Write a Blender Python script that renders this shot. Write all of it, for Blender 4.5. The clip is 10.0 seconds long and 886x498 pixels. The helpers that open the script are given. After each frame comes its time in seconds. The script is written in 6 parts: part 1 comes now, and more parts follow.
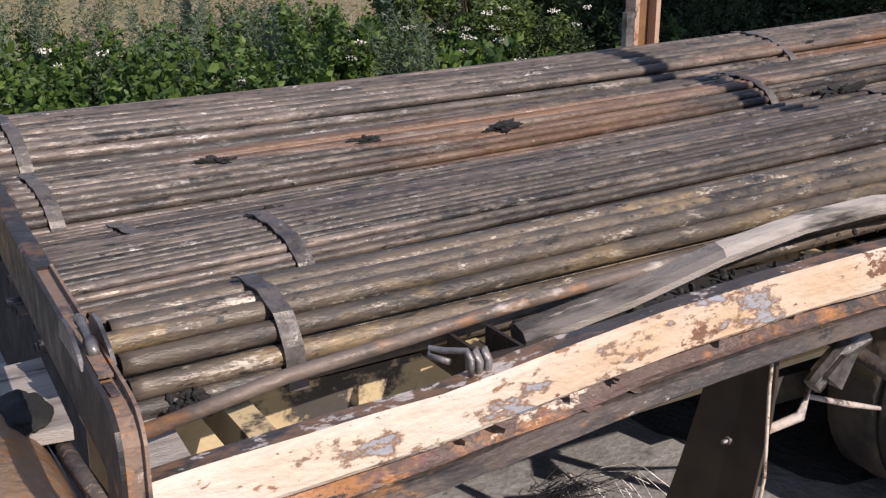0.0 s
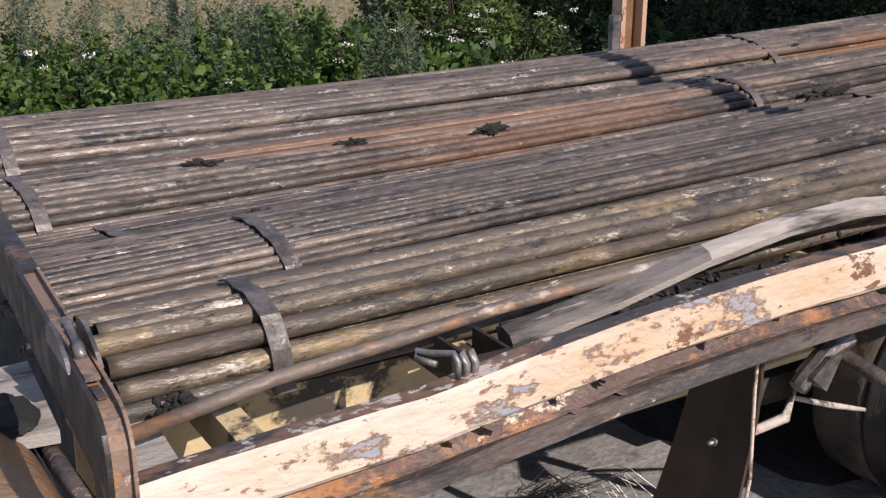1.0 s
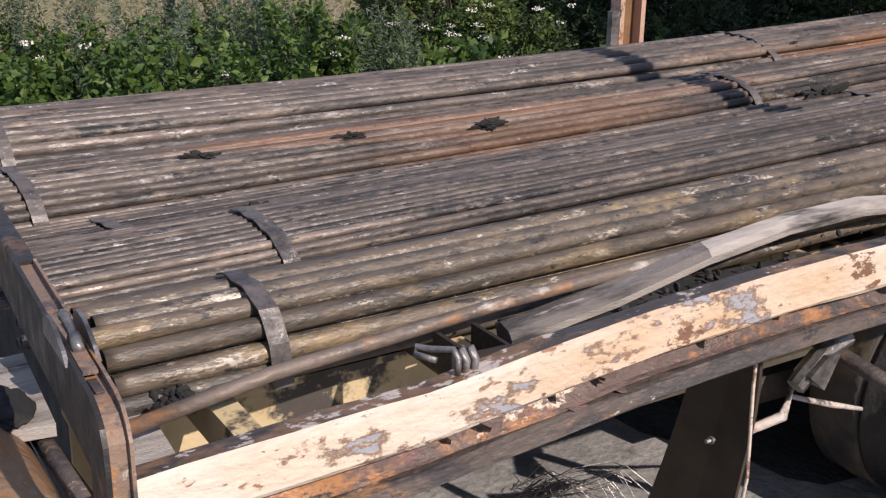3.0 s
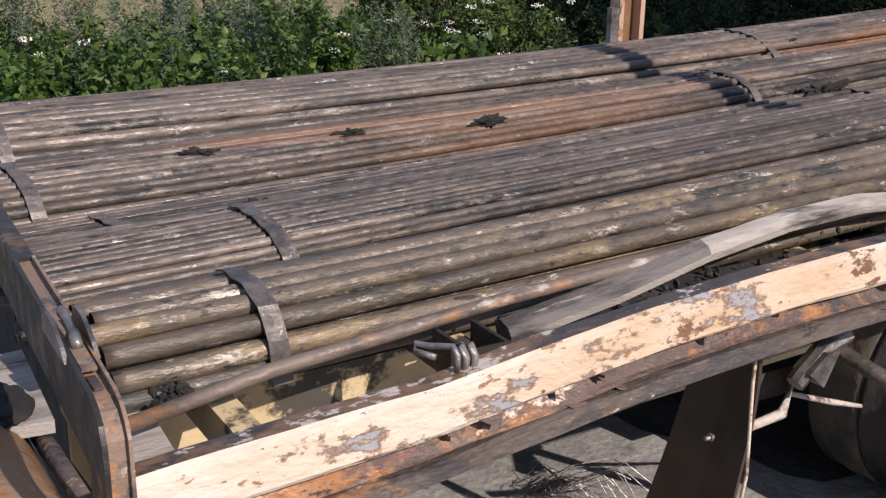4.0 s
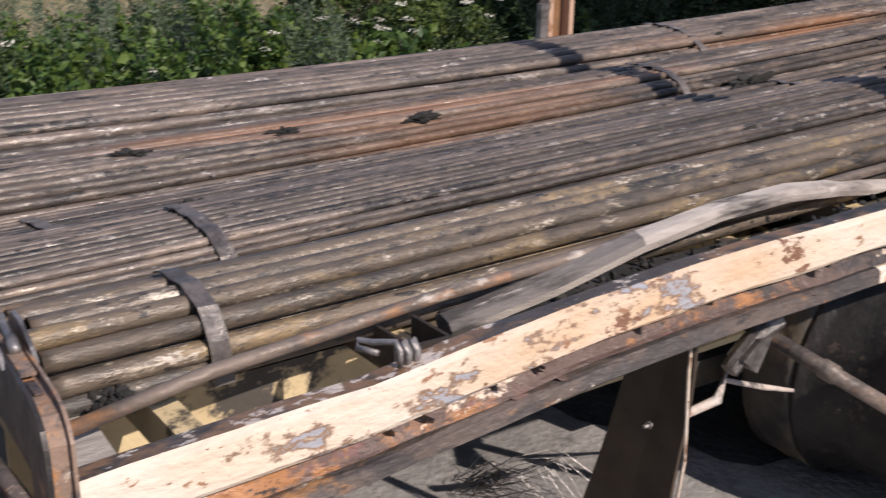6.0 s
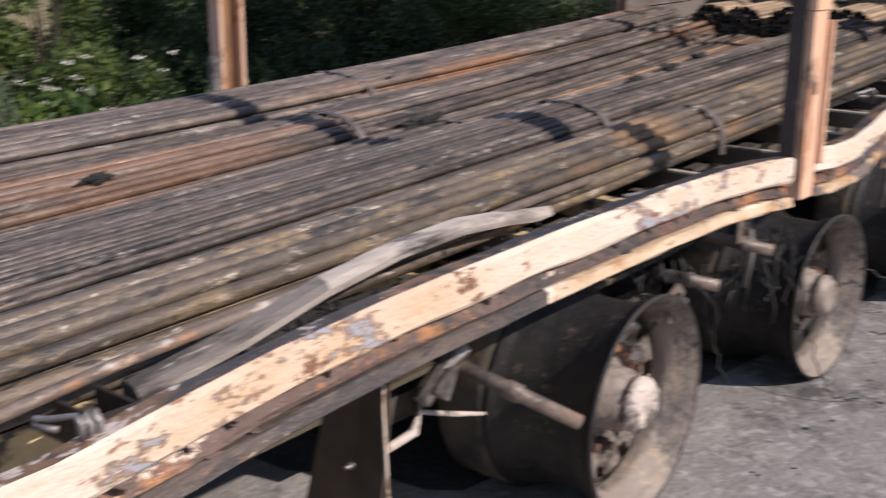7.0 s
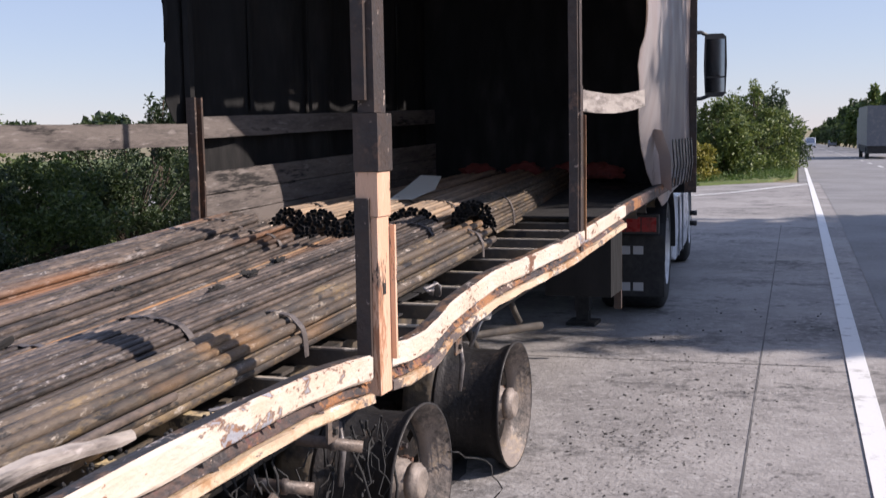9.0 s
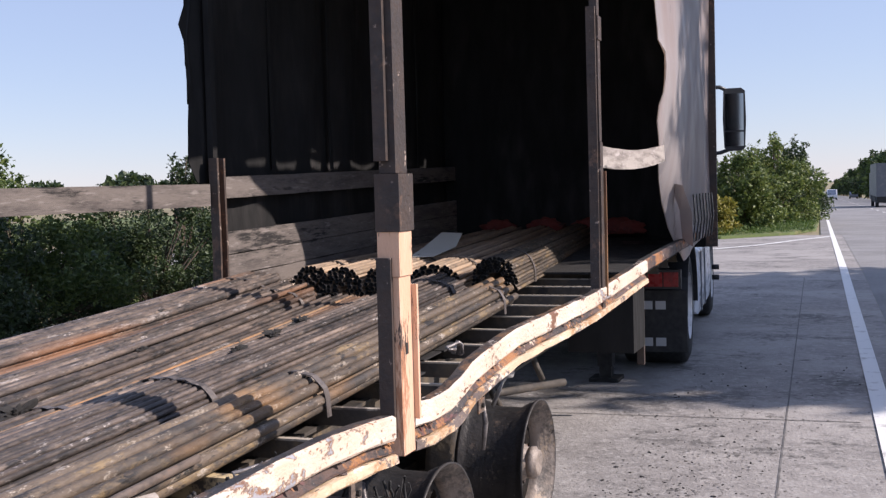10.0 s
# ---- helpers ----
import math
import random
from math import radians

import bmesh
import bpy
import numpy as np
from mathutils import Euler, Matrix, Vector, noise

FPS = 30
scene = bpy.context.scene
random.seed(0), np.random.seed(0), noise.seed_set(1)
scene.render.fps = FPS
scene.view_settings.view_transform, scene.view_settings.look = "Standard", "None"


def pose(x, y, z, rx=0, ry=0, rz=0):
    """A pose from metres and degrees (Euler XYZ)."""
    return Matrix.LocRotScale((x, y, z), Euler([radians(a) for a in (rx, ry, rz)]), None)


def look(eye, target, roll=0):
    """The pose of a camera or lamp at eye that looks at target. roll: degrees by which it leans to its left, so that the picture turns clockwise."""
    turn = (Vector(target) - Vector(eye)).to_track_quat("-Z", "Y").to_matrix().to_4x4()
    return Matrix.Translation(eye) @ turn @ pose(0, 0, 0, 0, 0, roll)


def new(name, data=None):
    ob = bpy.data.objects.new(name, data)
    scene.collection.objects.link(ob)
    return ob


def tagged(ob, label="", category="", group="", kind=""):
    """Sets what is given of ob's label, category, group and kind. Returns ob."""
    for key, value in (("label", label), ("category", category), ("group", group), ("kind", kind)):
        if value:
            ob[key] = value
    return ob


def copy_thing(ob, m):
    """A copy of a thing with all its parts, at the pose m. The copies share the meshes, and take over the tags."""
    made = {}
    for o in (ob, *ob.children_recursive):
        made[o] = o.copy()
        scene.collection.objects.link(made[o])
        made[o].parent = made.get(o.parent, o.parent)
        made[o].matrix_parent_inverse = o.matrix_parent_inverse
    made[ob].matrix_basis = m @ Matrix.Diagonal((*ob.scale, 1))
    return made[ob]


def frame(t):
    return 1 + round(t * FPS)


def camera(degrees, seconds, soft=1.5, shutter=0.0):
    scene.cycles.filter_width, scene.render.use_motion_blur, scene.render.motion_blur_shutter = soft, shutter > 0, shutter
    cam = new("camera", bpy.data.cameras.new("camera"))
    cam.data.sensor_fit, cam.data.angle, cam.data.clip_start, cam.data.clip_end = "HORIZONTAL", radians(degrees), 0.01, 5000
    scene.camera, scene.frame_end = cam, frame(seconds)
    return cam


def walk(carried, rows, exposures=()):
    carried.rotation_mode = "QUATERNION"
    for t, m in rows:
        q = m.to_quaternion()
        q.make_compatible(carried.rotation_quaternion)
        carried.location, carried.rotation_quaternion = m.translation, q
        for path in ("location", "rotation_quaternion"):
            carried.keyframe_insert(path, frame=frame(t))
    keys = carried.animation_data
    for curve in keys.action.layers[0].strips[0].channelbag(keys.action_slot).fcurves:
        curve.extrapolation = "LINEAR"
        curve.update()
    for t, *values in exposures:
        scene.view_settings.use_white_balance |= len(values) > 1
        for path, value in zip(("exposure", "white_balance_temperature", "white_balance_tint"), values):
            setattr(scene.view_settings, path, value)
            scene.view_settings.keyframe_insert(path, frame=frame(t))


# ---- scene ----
cam = camera(42.51, 10.0, soft=1.3, shutter=0.5)
PATH = [  # seconds, x, y, z, tilt, lean, turn
    (0, 2.554, -2.874, 1.568, 72.19, -0.43, 59.81),
    (0.5, 2.558, -2.876, 1.570, 72.22, -0.47, 59.48),
    (1, 2.559, -2.876, 1.571, 72.30, -0.57, 59.19),
    (1.5, 2.557, -2.878, 1.569, 72.34, -0.72, 59.11),
    (2, 2.554, -2.880, 1.569, 72.22, -0.94, 59.15),
    (2.5, 2.549, -2.880, 1.569, 72.12, -1.10, 59.11),
    (4, 2.542, -2.879, 1.568, 71.87, -1.24, 59.02),
    (4.5, 2.544, -2.880, 1.567, 71.83, -1.27, 59.03),
    (5, 2.546, -2.878, 1.567, 71.79, -1.28, 59.04),
    (5.2, 2.545, -2.878, 1.568, 71.75, -1.27, 59.02),
    (6.3, 2.545, -2.896, 1.569, 72.55, -0.83, 51.96),
    (6.5, 2.553, -2.892, 1.572, 73.32, -0.57, 48.83),
    (7, 2.582, -2.880, 1.579, 74.35, -0.33, 39.56),
    (7.5, 2.601, -2.867, 1.590, 76.26, 0.85, 31.71),
    (8, 2.613, -2.856, 1.601, 79.10, 0.99, 25.98),
    (8.5, 2.621, -2.848, 1.612, 81.86, 0.96, 22.09),
    (9, 2.630, -2.854, 1.621, 84.10, 0.99, 19.19),
    (9.5, 2.625, -2.854, 1.630, 85.88, 1.46, 19.82),
    (10, 2.629, -2.859, 1.633, 86.91, 1.59, 20.20),
]
walk(cam, [(t, pose(*row[1:])) for row in PATH for t in row[:1]], [(0, 0.05, 6520, 17), (6, 0.08, 6560, 17), (8.5, 0.22, 6500, 20), (10, 0.40, 6450, 20)])

# ---- daylight ----
SUN_EL, SUN_AZ = radians(35), radians(13.5)          # azimuth from +x towards +y
SUN_DIR = Vector((math.cos(SUN_EL) * math.cos(SUN_AZ), math.cos(SUN_EL) * math.sin(SUN_AZ), math.sin(SUN_EL)))
world = bpy.data.worlds.new("world")
scene.world = world
world.use_nodes = True
wn = world.node_tree
sky = wn.nodes.new("ShaderNodeTexSky")
sky.sky_type, sky.sun_disc, sky.sun_elevation, sky.sun_rotation = "NISHITA", False, SUN_EL, radians(90) - SUN_AZ
sky.air_density, sky.dust_density, sky.ozone_density = 1.0, 0.0, 2.5
haze = wn.nodes.new("ShaderNodeMix")  # even summer haze over the whole sky
haze.data_type = "RGBA"
haze.inputs["Factor"].default_value = 0.52
haze.inputs["B"].default_value = (4.0, 4.9, 7.0, 1)
wn.links.new(sky.outputs[0], haze.inputs["A"])
wn.links.new(haze.outputs["Result"], wn.nodes["Background"].inputs[0])
wn.nodes["Background"].inputs[1].default_value = 0.1
sun = new("sun", bpy.data.lights.new("sun", "SUN"))
sun.data.energy, sun.data.angle, sun.data.color = 4.7, radians(0.55), (1.0, 0.93, 0.83)
sun.matrix_world = look(SUN_DIR * 60, (0, 0, 0))


# ---- materials ----
def mat(name, layers, rough=0.7, metal=0.0, bump=0.0, bump_scale=60.0, coords="Object", stretch=(1, 1, 1), island=0.0, rand=0.0, spec=0.5, trans=0.0, rough_var=0.15, patch=None):
    """layers: (colour, scale, low, high, detail) - the first is the base; each further one shows where its noise lies above low..high."""
    m = bpy.data.materials.new(name)
    m.use_nodes = True
    nt = m.node_tree
    n, l = nt.nodes, nt.links
    b = n["Principled BSDF"]
    tc = n.new("ShaderNodeTexCoord")
    mp = n.new("ShaderNodeMapping")
    mp.inputs["Scale"].default_value = stretch
    geo_in = n.new("ShaderNodeNewGeometry")
    source = geo_in.outputs["Position"] if coords == "Position" else tc.outputs[coords]
    l.new(source, mp.inputs["Vector"])
    vec = mp.outputs[0]
    info = n.new("ShaderNodeObjectInfo")
    if rand:
        add = n.new("ShaderNodeVectorMath")
        add.operation = "MULTIPLY_ADD"
        cx = n.new("ShaderNodeCombineXYZ")
        for i in range(3):
            l.new(info.outputs["Random"], cx.inputs[i])
        l.new(cx.outputs[0], add.inputs[0])
        add.inputs[1].default_value = (37.0, 91.0, 53.0)
        l.new(vec, add.inputs[2])
        vec = add.outputs[0]
    col = None
    for i, (c, sc, lo, hi, det) in enumerate(layers):
        if col is None:
            rgb = n.new("ShaderNodeRGB")
            rgb.outputs[0].default_value = (*c, 1)
            col = rgb.outputs[0]
            continue
        tx = n.new("ShaderNodeTexNoise")
        tx.inputs["Scale"].default_value, tx.inputs["Detail"].default_value, tx.inputs["Roughness"].default_value = sc, 2 if det >= 8 else det, 0.62
        off = n.new("ShaderNodeVectorMath")
        at = i - 1 if det == 10 else i
        off.inputs[1].default_value = (at * 7.3, at * 3.1, at * 5.7)
        l.new(vec, off.inputs[0])
        l.new(off.outputs[0], tx.inputs["Vector"])
        mr = n.new("ShaderNodeMapRange")
        mr.inputs["From Min"].default_value, mr.inputs["From Max"].default_value = lo, hi
        value = tx.outputs["Fac"]
        if det >= 8:  # broad patches with finely ragged edges
            fx = n.new("ShaderNodeTexNoise")
            fx.inputs["Scale"].default_value, fx.inputs["Detail"].default_value, fx.inputs["Roughness"].default_value = sc * 9, 6, 0.66
            l.new(off.outputs[0], fx.inputs["Vector"])
            mm = n.new("ShaderNodeMix")
            mm.inputs["Factor"].default_value = 0.42
            l.new(value, mm.inputs["A"])
            l.new(fx.outputs["Fac"], mm.inputs["B"])
            value = mm.outputs["Result"]
        l.new(value, mr.inputs["Value"])
        mx = n.new("ShaderNodeMix")
        mx.data_type = "RGBA"
        l.new(mr.outputs[0], mx.inputs["Factor"])
        l.new(col, mx.inputs["A"])
        mx.inputs["B"].default_value = (*c, 1)
        col = mx.outputs["Result"]
    if patch:  # broad stains that run over neighbouring pieces
        pc, pst, lo, hi = patch
        pm = n.new("ShaderNodeMapping")
        pm.inputs["Scale"].default_value = pst
        l.new(source, pm.inputs["Vector"])
        pt = n.new("ShaderNodeTexNoise")
        pt.inputs["Scale"].default_value, pt.inputs["Detail"].default_value = 1.0, 6
        l.new(pm.outputs[0], pt.inputs["Vector"])
        pr = n.new("ShaderNodeMapRange")
        pr.inputs["From Min"].default_value, pr.inputs["From Max"].default_value, pr.inputs["To Max"].default_value = lo, hi, 0.75
        l.new(pt.outputs["Fac"], pr.inputs["Value"])
        px = n.new("ShaderNodeMix")
        px.data_type = "RGBA"
        l.new(pr.outputs[0], px.inputs["Factor"])
        l.new(col, px.inputs["A"])
        px.inputs["B"].default_value = (*pc, 1)
        col = px.outputs["Result"]
    if rand or island:
        hs = n.new("ShaderNodeHueSaturation")
        vr = n.new("ShaderNodeMapRange")
        k = rand or island
        vr.inputs["To Min"].default_value, vr.inputs["To Max"].default_value = 1 - k, 1 + k
        if island:
            geo = n.new("ShaderNodeNewGeometry")
            l.new(geo.outputs["Random Per Island"], vr.inputs["Value"])
            hr = n.new("ShaderNodeMapRange")
            hr.inputs["To Min"].default_value, hr.inputs["To Max"].default_value = 0.5 + 0.05 * island, 0.5 - 0.07 * island
            l.new(geo.outputs["Random Per Island"], hr.inputs["Value"])
            l.new(hr.outputs[0], hs.inputs["Hue"])
        else:
            l.new(info.outputs["Random"], vr.inputs["Value"])
        l.new(vr.outputs[0], hs.inputs["Value"])
        l.new(col, hs.inputs["Color"])
        col = hs.outputs[0]
    l.new(col, b.inputs["Base Color"])
    b.inputs["Metallic"].default_value = metal
    b.inputs["Specular IOR Level"].default_value = spec
    if rough_var:
        rt = n.new("ShaderNodeTexNoise")
        rt.inputs["Scale"].default_value, rt.inputs["Detail"].default_value = bump_scale * 0.4, 4
        l.new(vec, rt.inputs["Vector"])
        rm = n.new("ShaderNodeMapRange")
        rm.inputs["From Min"].default_value, rm.inputs["From Max"].default_value = 0.3, 0.7
        rm.inputs["To Min"].default_value, rm.inputs["To Max"].default_value = max(0.05, rough - rough_var), min(1, rough + rough_var)
        l.new(rt.outputs["Fac"], rm.inputs["Value"])
        l.new(rm.outputs[0], b.inputs["Roughness"])
    else:
        b.inputs["Roughness"].default_value = rough
    if bump:
        bt = n.new("ShaderNodeTexNoise")
        bt.inputs["Scale"].default_value, bt.inputs["Detail"].default_value = bump_scale, 5
        l.new(vec, bt.inputs["Vector"])
        bp = n.new("ShaderNodeBump")
        bp.inputs["Strength"].default_value, bp.inputs["Distance"].default_value = bump, 0.01
        l.new(bt.outputs["Fac"], bp.inputs["Height"])
        l.new(bp.outputs[0], b.inputs["Normal"])
    if trans:
        tr = n.new("ShaderNodeBsdfTranslucent")
        l.new(col, tr.inputs["Color"])
        ms = n.new("ShaderNodeMixShader")
        ms.inputs[0].default_value = trans
        l.new(b.outputs[0], ms.inputs[1])
        l.new(tr.outputs[0], ms.inputs[2])
        l.new(ms.outputs[0], n["Material Output"].inputs["Surface"])
    return m


DARK, RUST, BROWN, CREAM = (0.045, 0.042, 0.042), (0.36, 0.15, 0.05), (0.13, 0.085, 0.055), (0.78, 0.62, 0.46)
M = {}
# pipes: object space runs along z
PSTR = (8, 2.6, 8)
M["pipe_dark"] = mat("scorched_steel_pipe", [((0.134, 0.106, 0.089), 0, 0, 1, 0), ((0.06, 0.052, 0.047), 0.7, 0.45, 0.58, 8), ((0.24, 0.185, 0.145), 0.8, 0.52, 0.64, 8), ((0.028, 0.026, 0.025), 1.2, 0.565, 0.62, 8), ((0.29, 0.255, 0.23), 1.4, 0.585, 0.65, 9), ((0.42, 0.38, 0.35), 2.4, 0.615, 0.66, 8), ((0.03, 0.027, 0.025), 7, 0.62, 0.68, 5)], 0.48, 0.15, 0.3, 16, coords="Position", stretch=PSTR, rand=0.42, patch=((0.34, 0.165, 0.08), (4.0, 0.4, 4.0), 0.575, 0.72), rough_var=0.2)
M["pipe_olive"] = mat("scorched_olive_pipe", [((0.14, 0.108, 0.08), 0, 0, 1, 0), ((0.065, 0.057, 0.05), 0.6, 0.46, 0.58, 8), ((0.25, 0.18, 0.10), 1.2, 0.53, 0.64, 9), ((0.035, 0.032, 0.03), 1.2, 0.575, 0.62, 9), ((0.32, 0.27, 0.21), 2.0, 0.61, 0.66, 9), ((0.44, 0.38, 0.31), 3.2, 0.59, 0.64, 8), ((0.03, 0.027, 0.025), 7, 0.62, 0.68, 5)], 0.48, 0.15, 0.35, 16, coords="Position", stretch=PSTR, rand=0.2, patch=((0.40, 0.21, 0.075), (2.5, 0.7, 2.5), 0.58, 0.7), rough_var=0.14)
M["pipe_rust"] = mat("rusted_pipe", [((0.26, 0.16, 0.09), 0, 0, 1, 0), ((0.10, 0.075, 0.06), 0.8, 0.48, 0.6, 8), ((0.38, 0.2, 0.09), 1.0, 0.52, 0.64, 8), ((0.04, 0.036, 0.034), 2.2, 0.575, 0.64, 8)], 0.55, 0.1, 0.15, 12, coords="Position", stretch=PSTR, rand=0.25)
M["pipe_tan"] = mat("ash_brown_pipe", [((0.40, 0.29, 0.195), 0, 0, 1, 0), ((0.26, 0.20, 0.155), 0.8, 0.46, 0.6, 8), ((0.10, 0.085, 0.075), 1.6, 0.57, 0.64, 8), ((0.52, 0.41, 0.29), 2.5, 0.58, 0.64, 9)], 0.6, 0.1, 0.15, 12, coords="Position", stretch=PSTR, rand=0.25)
M["pipe_loose"] = mat("grey_brown_pipe", [((0.20, 0.155, 0.125), 0, 0, 1, 0), ((0.085, 0.072, 0.065), 5, 0.45, 0.58, 8), ((0.38, 0.19, 0.09), 3, 0.54, 0.64, 8), ((0.52, 0.46, 0.40), 16, 0.6, 0.68, 6)], 0.55, 0.2, 0.4, 60, stretch=(1, 0.5, 1))
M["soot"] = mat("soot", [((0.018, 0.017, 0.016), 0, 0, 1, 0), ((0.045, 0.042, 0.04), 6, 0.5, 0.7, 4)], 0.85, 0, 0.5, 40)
M["strap"] = mat("steel_strap", [((0.15, 0.13, 0.12), 0, 0, 1, 0), ((0.07, 0.062, 0.06), 6, 0.48, 0.58, 9), ((0.44, 0.38, 0.32), 9, 0.58, 0.64, 9)], 0.5, 0.3, 0.3, 60)
M["paint"] = mat("flaking_cream_paint", [((0.66, 0.535, 0.415), 0, 0, 1, 0), ((0.72, 0.62, 0.52), 3, 0.45, 0.65, 4), ((0.60, 0.39, 0.23), 1.2, 0.55, 0.70, 6), ((0.24, 0.145, 0.09), 1.9, 0.553, 0.573, 9), ((0.34, 0.34, 0.365), 1.9, 0.578, 0.594, 10), ((0.20, 0.10, 0.06), 4.5, 0.578, 0.595, 9), ((0.30, 0.16, 0.09), 20, 0.63, 0.66, 5)], 0.62, 0, 0.5, 45, stretch=(1.6, 0.8, 1.6))
M["paint_low"] = mat("scorched_cream_lip", [((0.66, 0.50, 0.34), 0, 0, 1, 0), ((0.45, 0.26, 0.13), 3, 0.51, 0.60, 9), ((0.16, 0.125, 0.11), 2.4, 0.55, 0.57, 9), ((0.75, 0.66, 0.56), 7, 0.57, 0.62, 9)], 0.62, 0.05, 0.5, 45, stretch=(1.4, 0.7, 1.4))
M["beam"] = mat("dark_brown_beam", [((0.042, 0.032, 0.027), 0, 0, 1, 0), ((0.028, 0.025, 0.024), 4, 0.46, 0.58, 9), ((0.15, 0.08, 0.045), 5, 0.58, 0.64, 9), ((0.2, 0.18, 0.17), 9, 0.65, 0.68, 9)], 0.55, 0.2, 0.4, 50)
M["beam_end"] = mat("rusty_scorched_end", [((0.25, 0.17, 0.125), 0, 0, 1, 0), ((0.42, 0.2, 0.08), 6, 0.53, 0.61, 9), ((0.11, 0.085, 0.075), 7, 0.53, 0.59, 9), ((0.56, 0.48, 0.40), 10, 0.57, 0.63, 9)], 0.6, 0.1, 0.5, 60)
M["orange_cap"] = mat("orange_rusted_cap", [((0.42, 0.26, 0.15), 0, 0, 1, 0), ((0.50, 0.23, 0.075), 5, 0.50, 0.55, 9), ((0.5, 0.48, 0.47), 4, 0.52, 0.55, 9), ((0.16, 0.10, 0.07), 8, 0.59, 0.63, 9)], 0.6, 0.15, 0.5, 50)
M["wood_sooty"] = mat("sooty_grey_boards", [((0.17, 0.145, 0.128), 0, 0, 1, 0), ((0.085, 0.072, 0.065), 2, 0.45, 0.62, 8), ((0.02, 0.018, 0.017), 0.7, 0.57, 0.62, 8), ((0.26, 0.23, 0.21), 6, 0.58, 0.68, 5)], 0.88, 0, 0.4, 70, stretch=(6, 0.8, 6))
M["rail_top"] = mat("burnt_rail_top", [((0.085, 0.068, 0.058), 0, 0, 1, 0), ((0.04, 0.036, 0.034), 3, 0.46, 0.56, 9), ((0.25, 0.14, 0.075), 2.2, 0.51, 0.58, 9), ((0.64, 0.54, 0.46), 5, 0.565, 0.59, 9), ((0.6, 0.55, 0.5), 22, 0.66, 0.69, 5)], 0.52, 0.2, 0.4, 50, stretch=(1.4, 0.8, 1.4))
M["rust"] = mat("rusted_burnt_steel", [((0.115, 0.075, 0.062), 0, 0, 1, 0), ((0.05, 0.043, 0.043), 3, 0.48, 0.56, 9), ((0.35, 0.16, 0.065), 3.4, 0.515, 0.58, 9), ((0.62, 0.5, 0.4), 6, 0.60, 0.63, 9), ((0.15, 0.07, 0.065), 4, 0.57, 0.62, 9), ((0.03, 0.027, 0.027), 16, 0.60, 0.66, 9)], 0.62, 0.15, 0.7, 50, stretch=(1.4, 0.8, 1.4))
M["rail_low"] = mat("burnt_lower_rail", [((0.135, 0.105, 0.09), 0, 0, 1, 0), ((0.08, 0.07, 0.068), 3.6, 0.48, 0.55, 9), ((0.36, 0.19, 0.09), 3.4, 0.54, 0.61, 9), ((0.60, 0.53, 0.44), 6, 0.60, 0.64, 9), ((0.05, 0.045, 0.045), 14, 0.60, 0.66, 9)], 0.58, 0.2, 0.6, 50, stretch=(1.4, 0.7, 1.4))
# dark patches: soot, spread wider to carry the shade under the load
M["cream_steel"] = mat("cream_chassis_paint", [((0.66, 0.52, 0.30), 0, 0, 1, 0), ((0.5, 0.38, 0.22), 5, 0.45, 0.65, 5), ((0.07, 0.06, 0.05), 1.5, 0.52, 0.56, 9)], 0.6, 0, 0.2, 40)
M["flange_sunlit"] = mat("sunlit_pale_flange", [((0.45, 0.39, 0.31), 0, 0, 1, 0), ((0.12, 0.10, 0.085), 2.5, 0.52, 0.57, 9)], 0.7, 0, 0.3, 40)
M["chassis"] = mat("burnt_chassis", [((0.07, 0.06, 0.05), 0, 0, 1, 0), ((0.16, 0.12, 0.075), 4, 0.5, 0.65, 5), ((0.03, 0.028, 0.027), 6, 0.5, 0.66, 5)], 0.75, 0.1, 0.4, 40)
M["post"] = mat("scorched_pink_primer", [((0.72, 0.44, 0.29), 0, 0, 1, 0), ((0.78, 0.54, 0.39), 5, 0.45, 0.65, 5), ((0.42, 0.2, 0.11), 5, 0.54, 0.60, 9), ((0.10, 0.07, 0.055), 7, 0.585, 0.61, 9)], 0.6, 0, 0.4, 60, stretch=(1.6, 1.6, 0.4))
M["post_flaked"] = mat("primer_flaked_to_rust", [((0.52, 0.34, 0.24), 0, 0, 1, 0), ((0.30, 0.13, 0.06), 6, 0.50, 0.54, 9), ((0.07, 0.05, 0.04), 9, 0.57, 0.61, 9)], 0.65, 0.05, 0.5, 60, stretch=(1, 1, 0.6))
M["post_dark"] = mat("sooted_post_steel", [((0.065, 0.045, 0.036), 0, 0, 1, 0), ((0.045, 0.036, 0.033), 6, 0.45, 0.6, 8), ((0.15, 0.09, 0.062), 4, 0.56, 0.64, 8), ((0.36, 0.28, 0.23), 24, 0.64, 0.68, 6)], 0.65, 0.1, 0.4, 60)
M["post_web"] = mat("brown_burnt_web", [((0.24, 0.125, 0.055), 0, 0, 1, 0), ((0.14, 0.07, 0.04), 6, 0.45, 0.65, 5)], 0.6, 0.1, 0.3, 60)
M["wood"] = mat("charred_grey_wood", [((0.42, 0.375, 0.335), 0, 0, 1, 0), ((0.17, 0.145, 0.13), 3, 0.45, 0.66, 6), ((0.05, 0.045, 0.042), 1.6, 0.6, 0.68, 5), ((0.5, 0.45, 0.42), 7, 0.6, 0.7, 5)], 0.8, 0, 0.4, 70, stretch=(6, 0.8, 6))
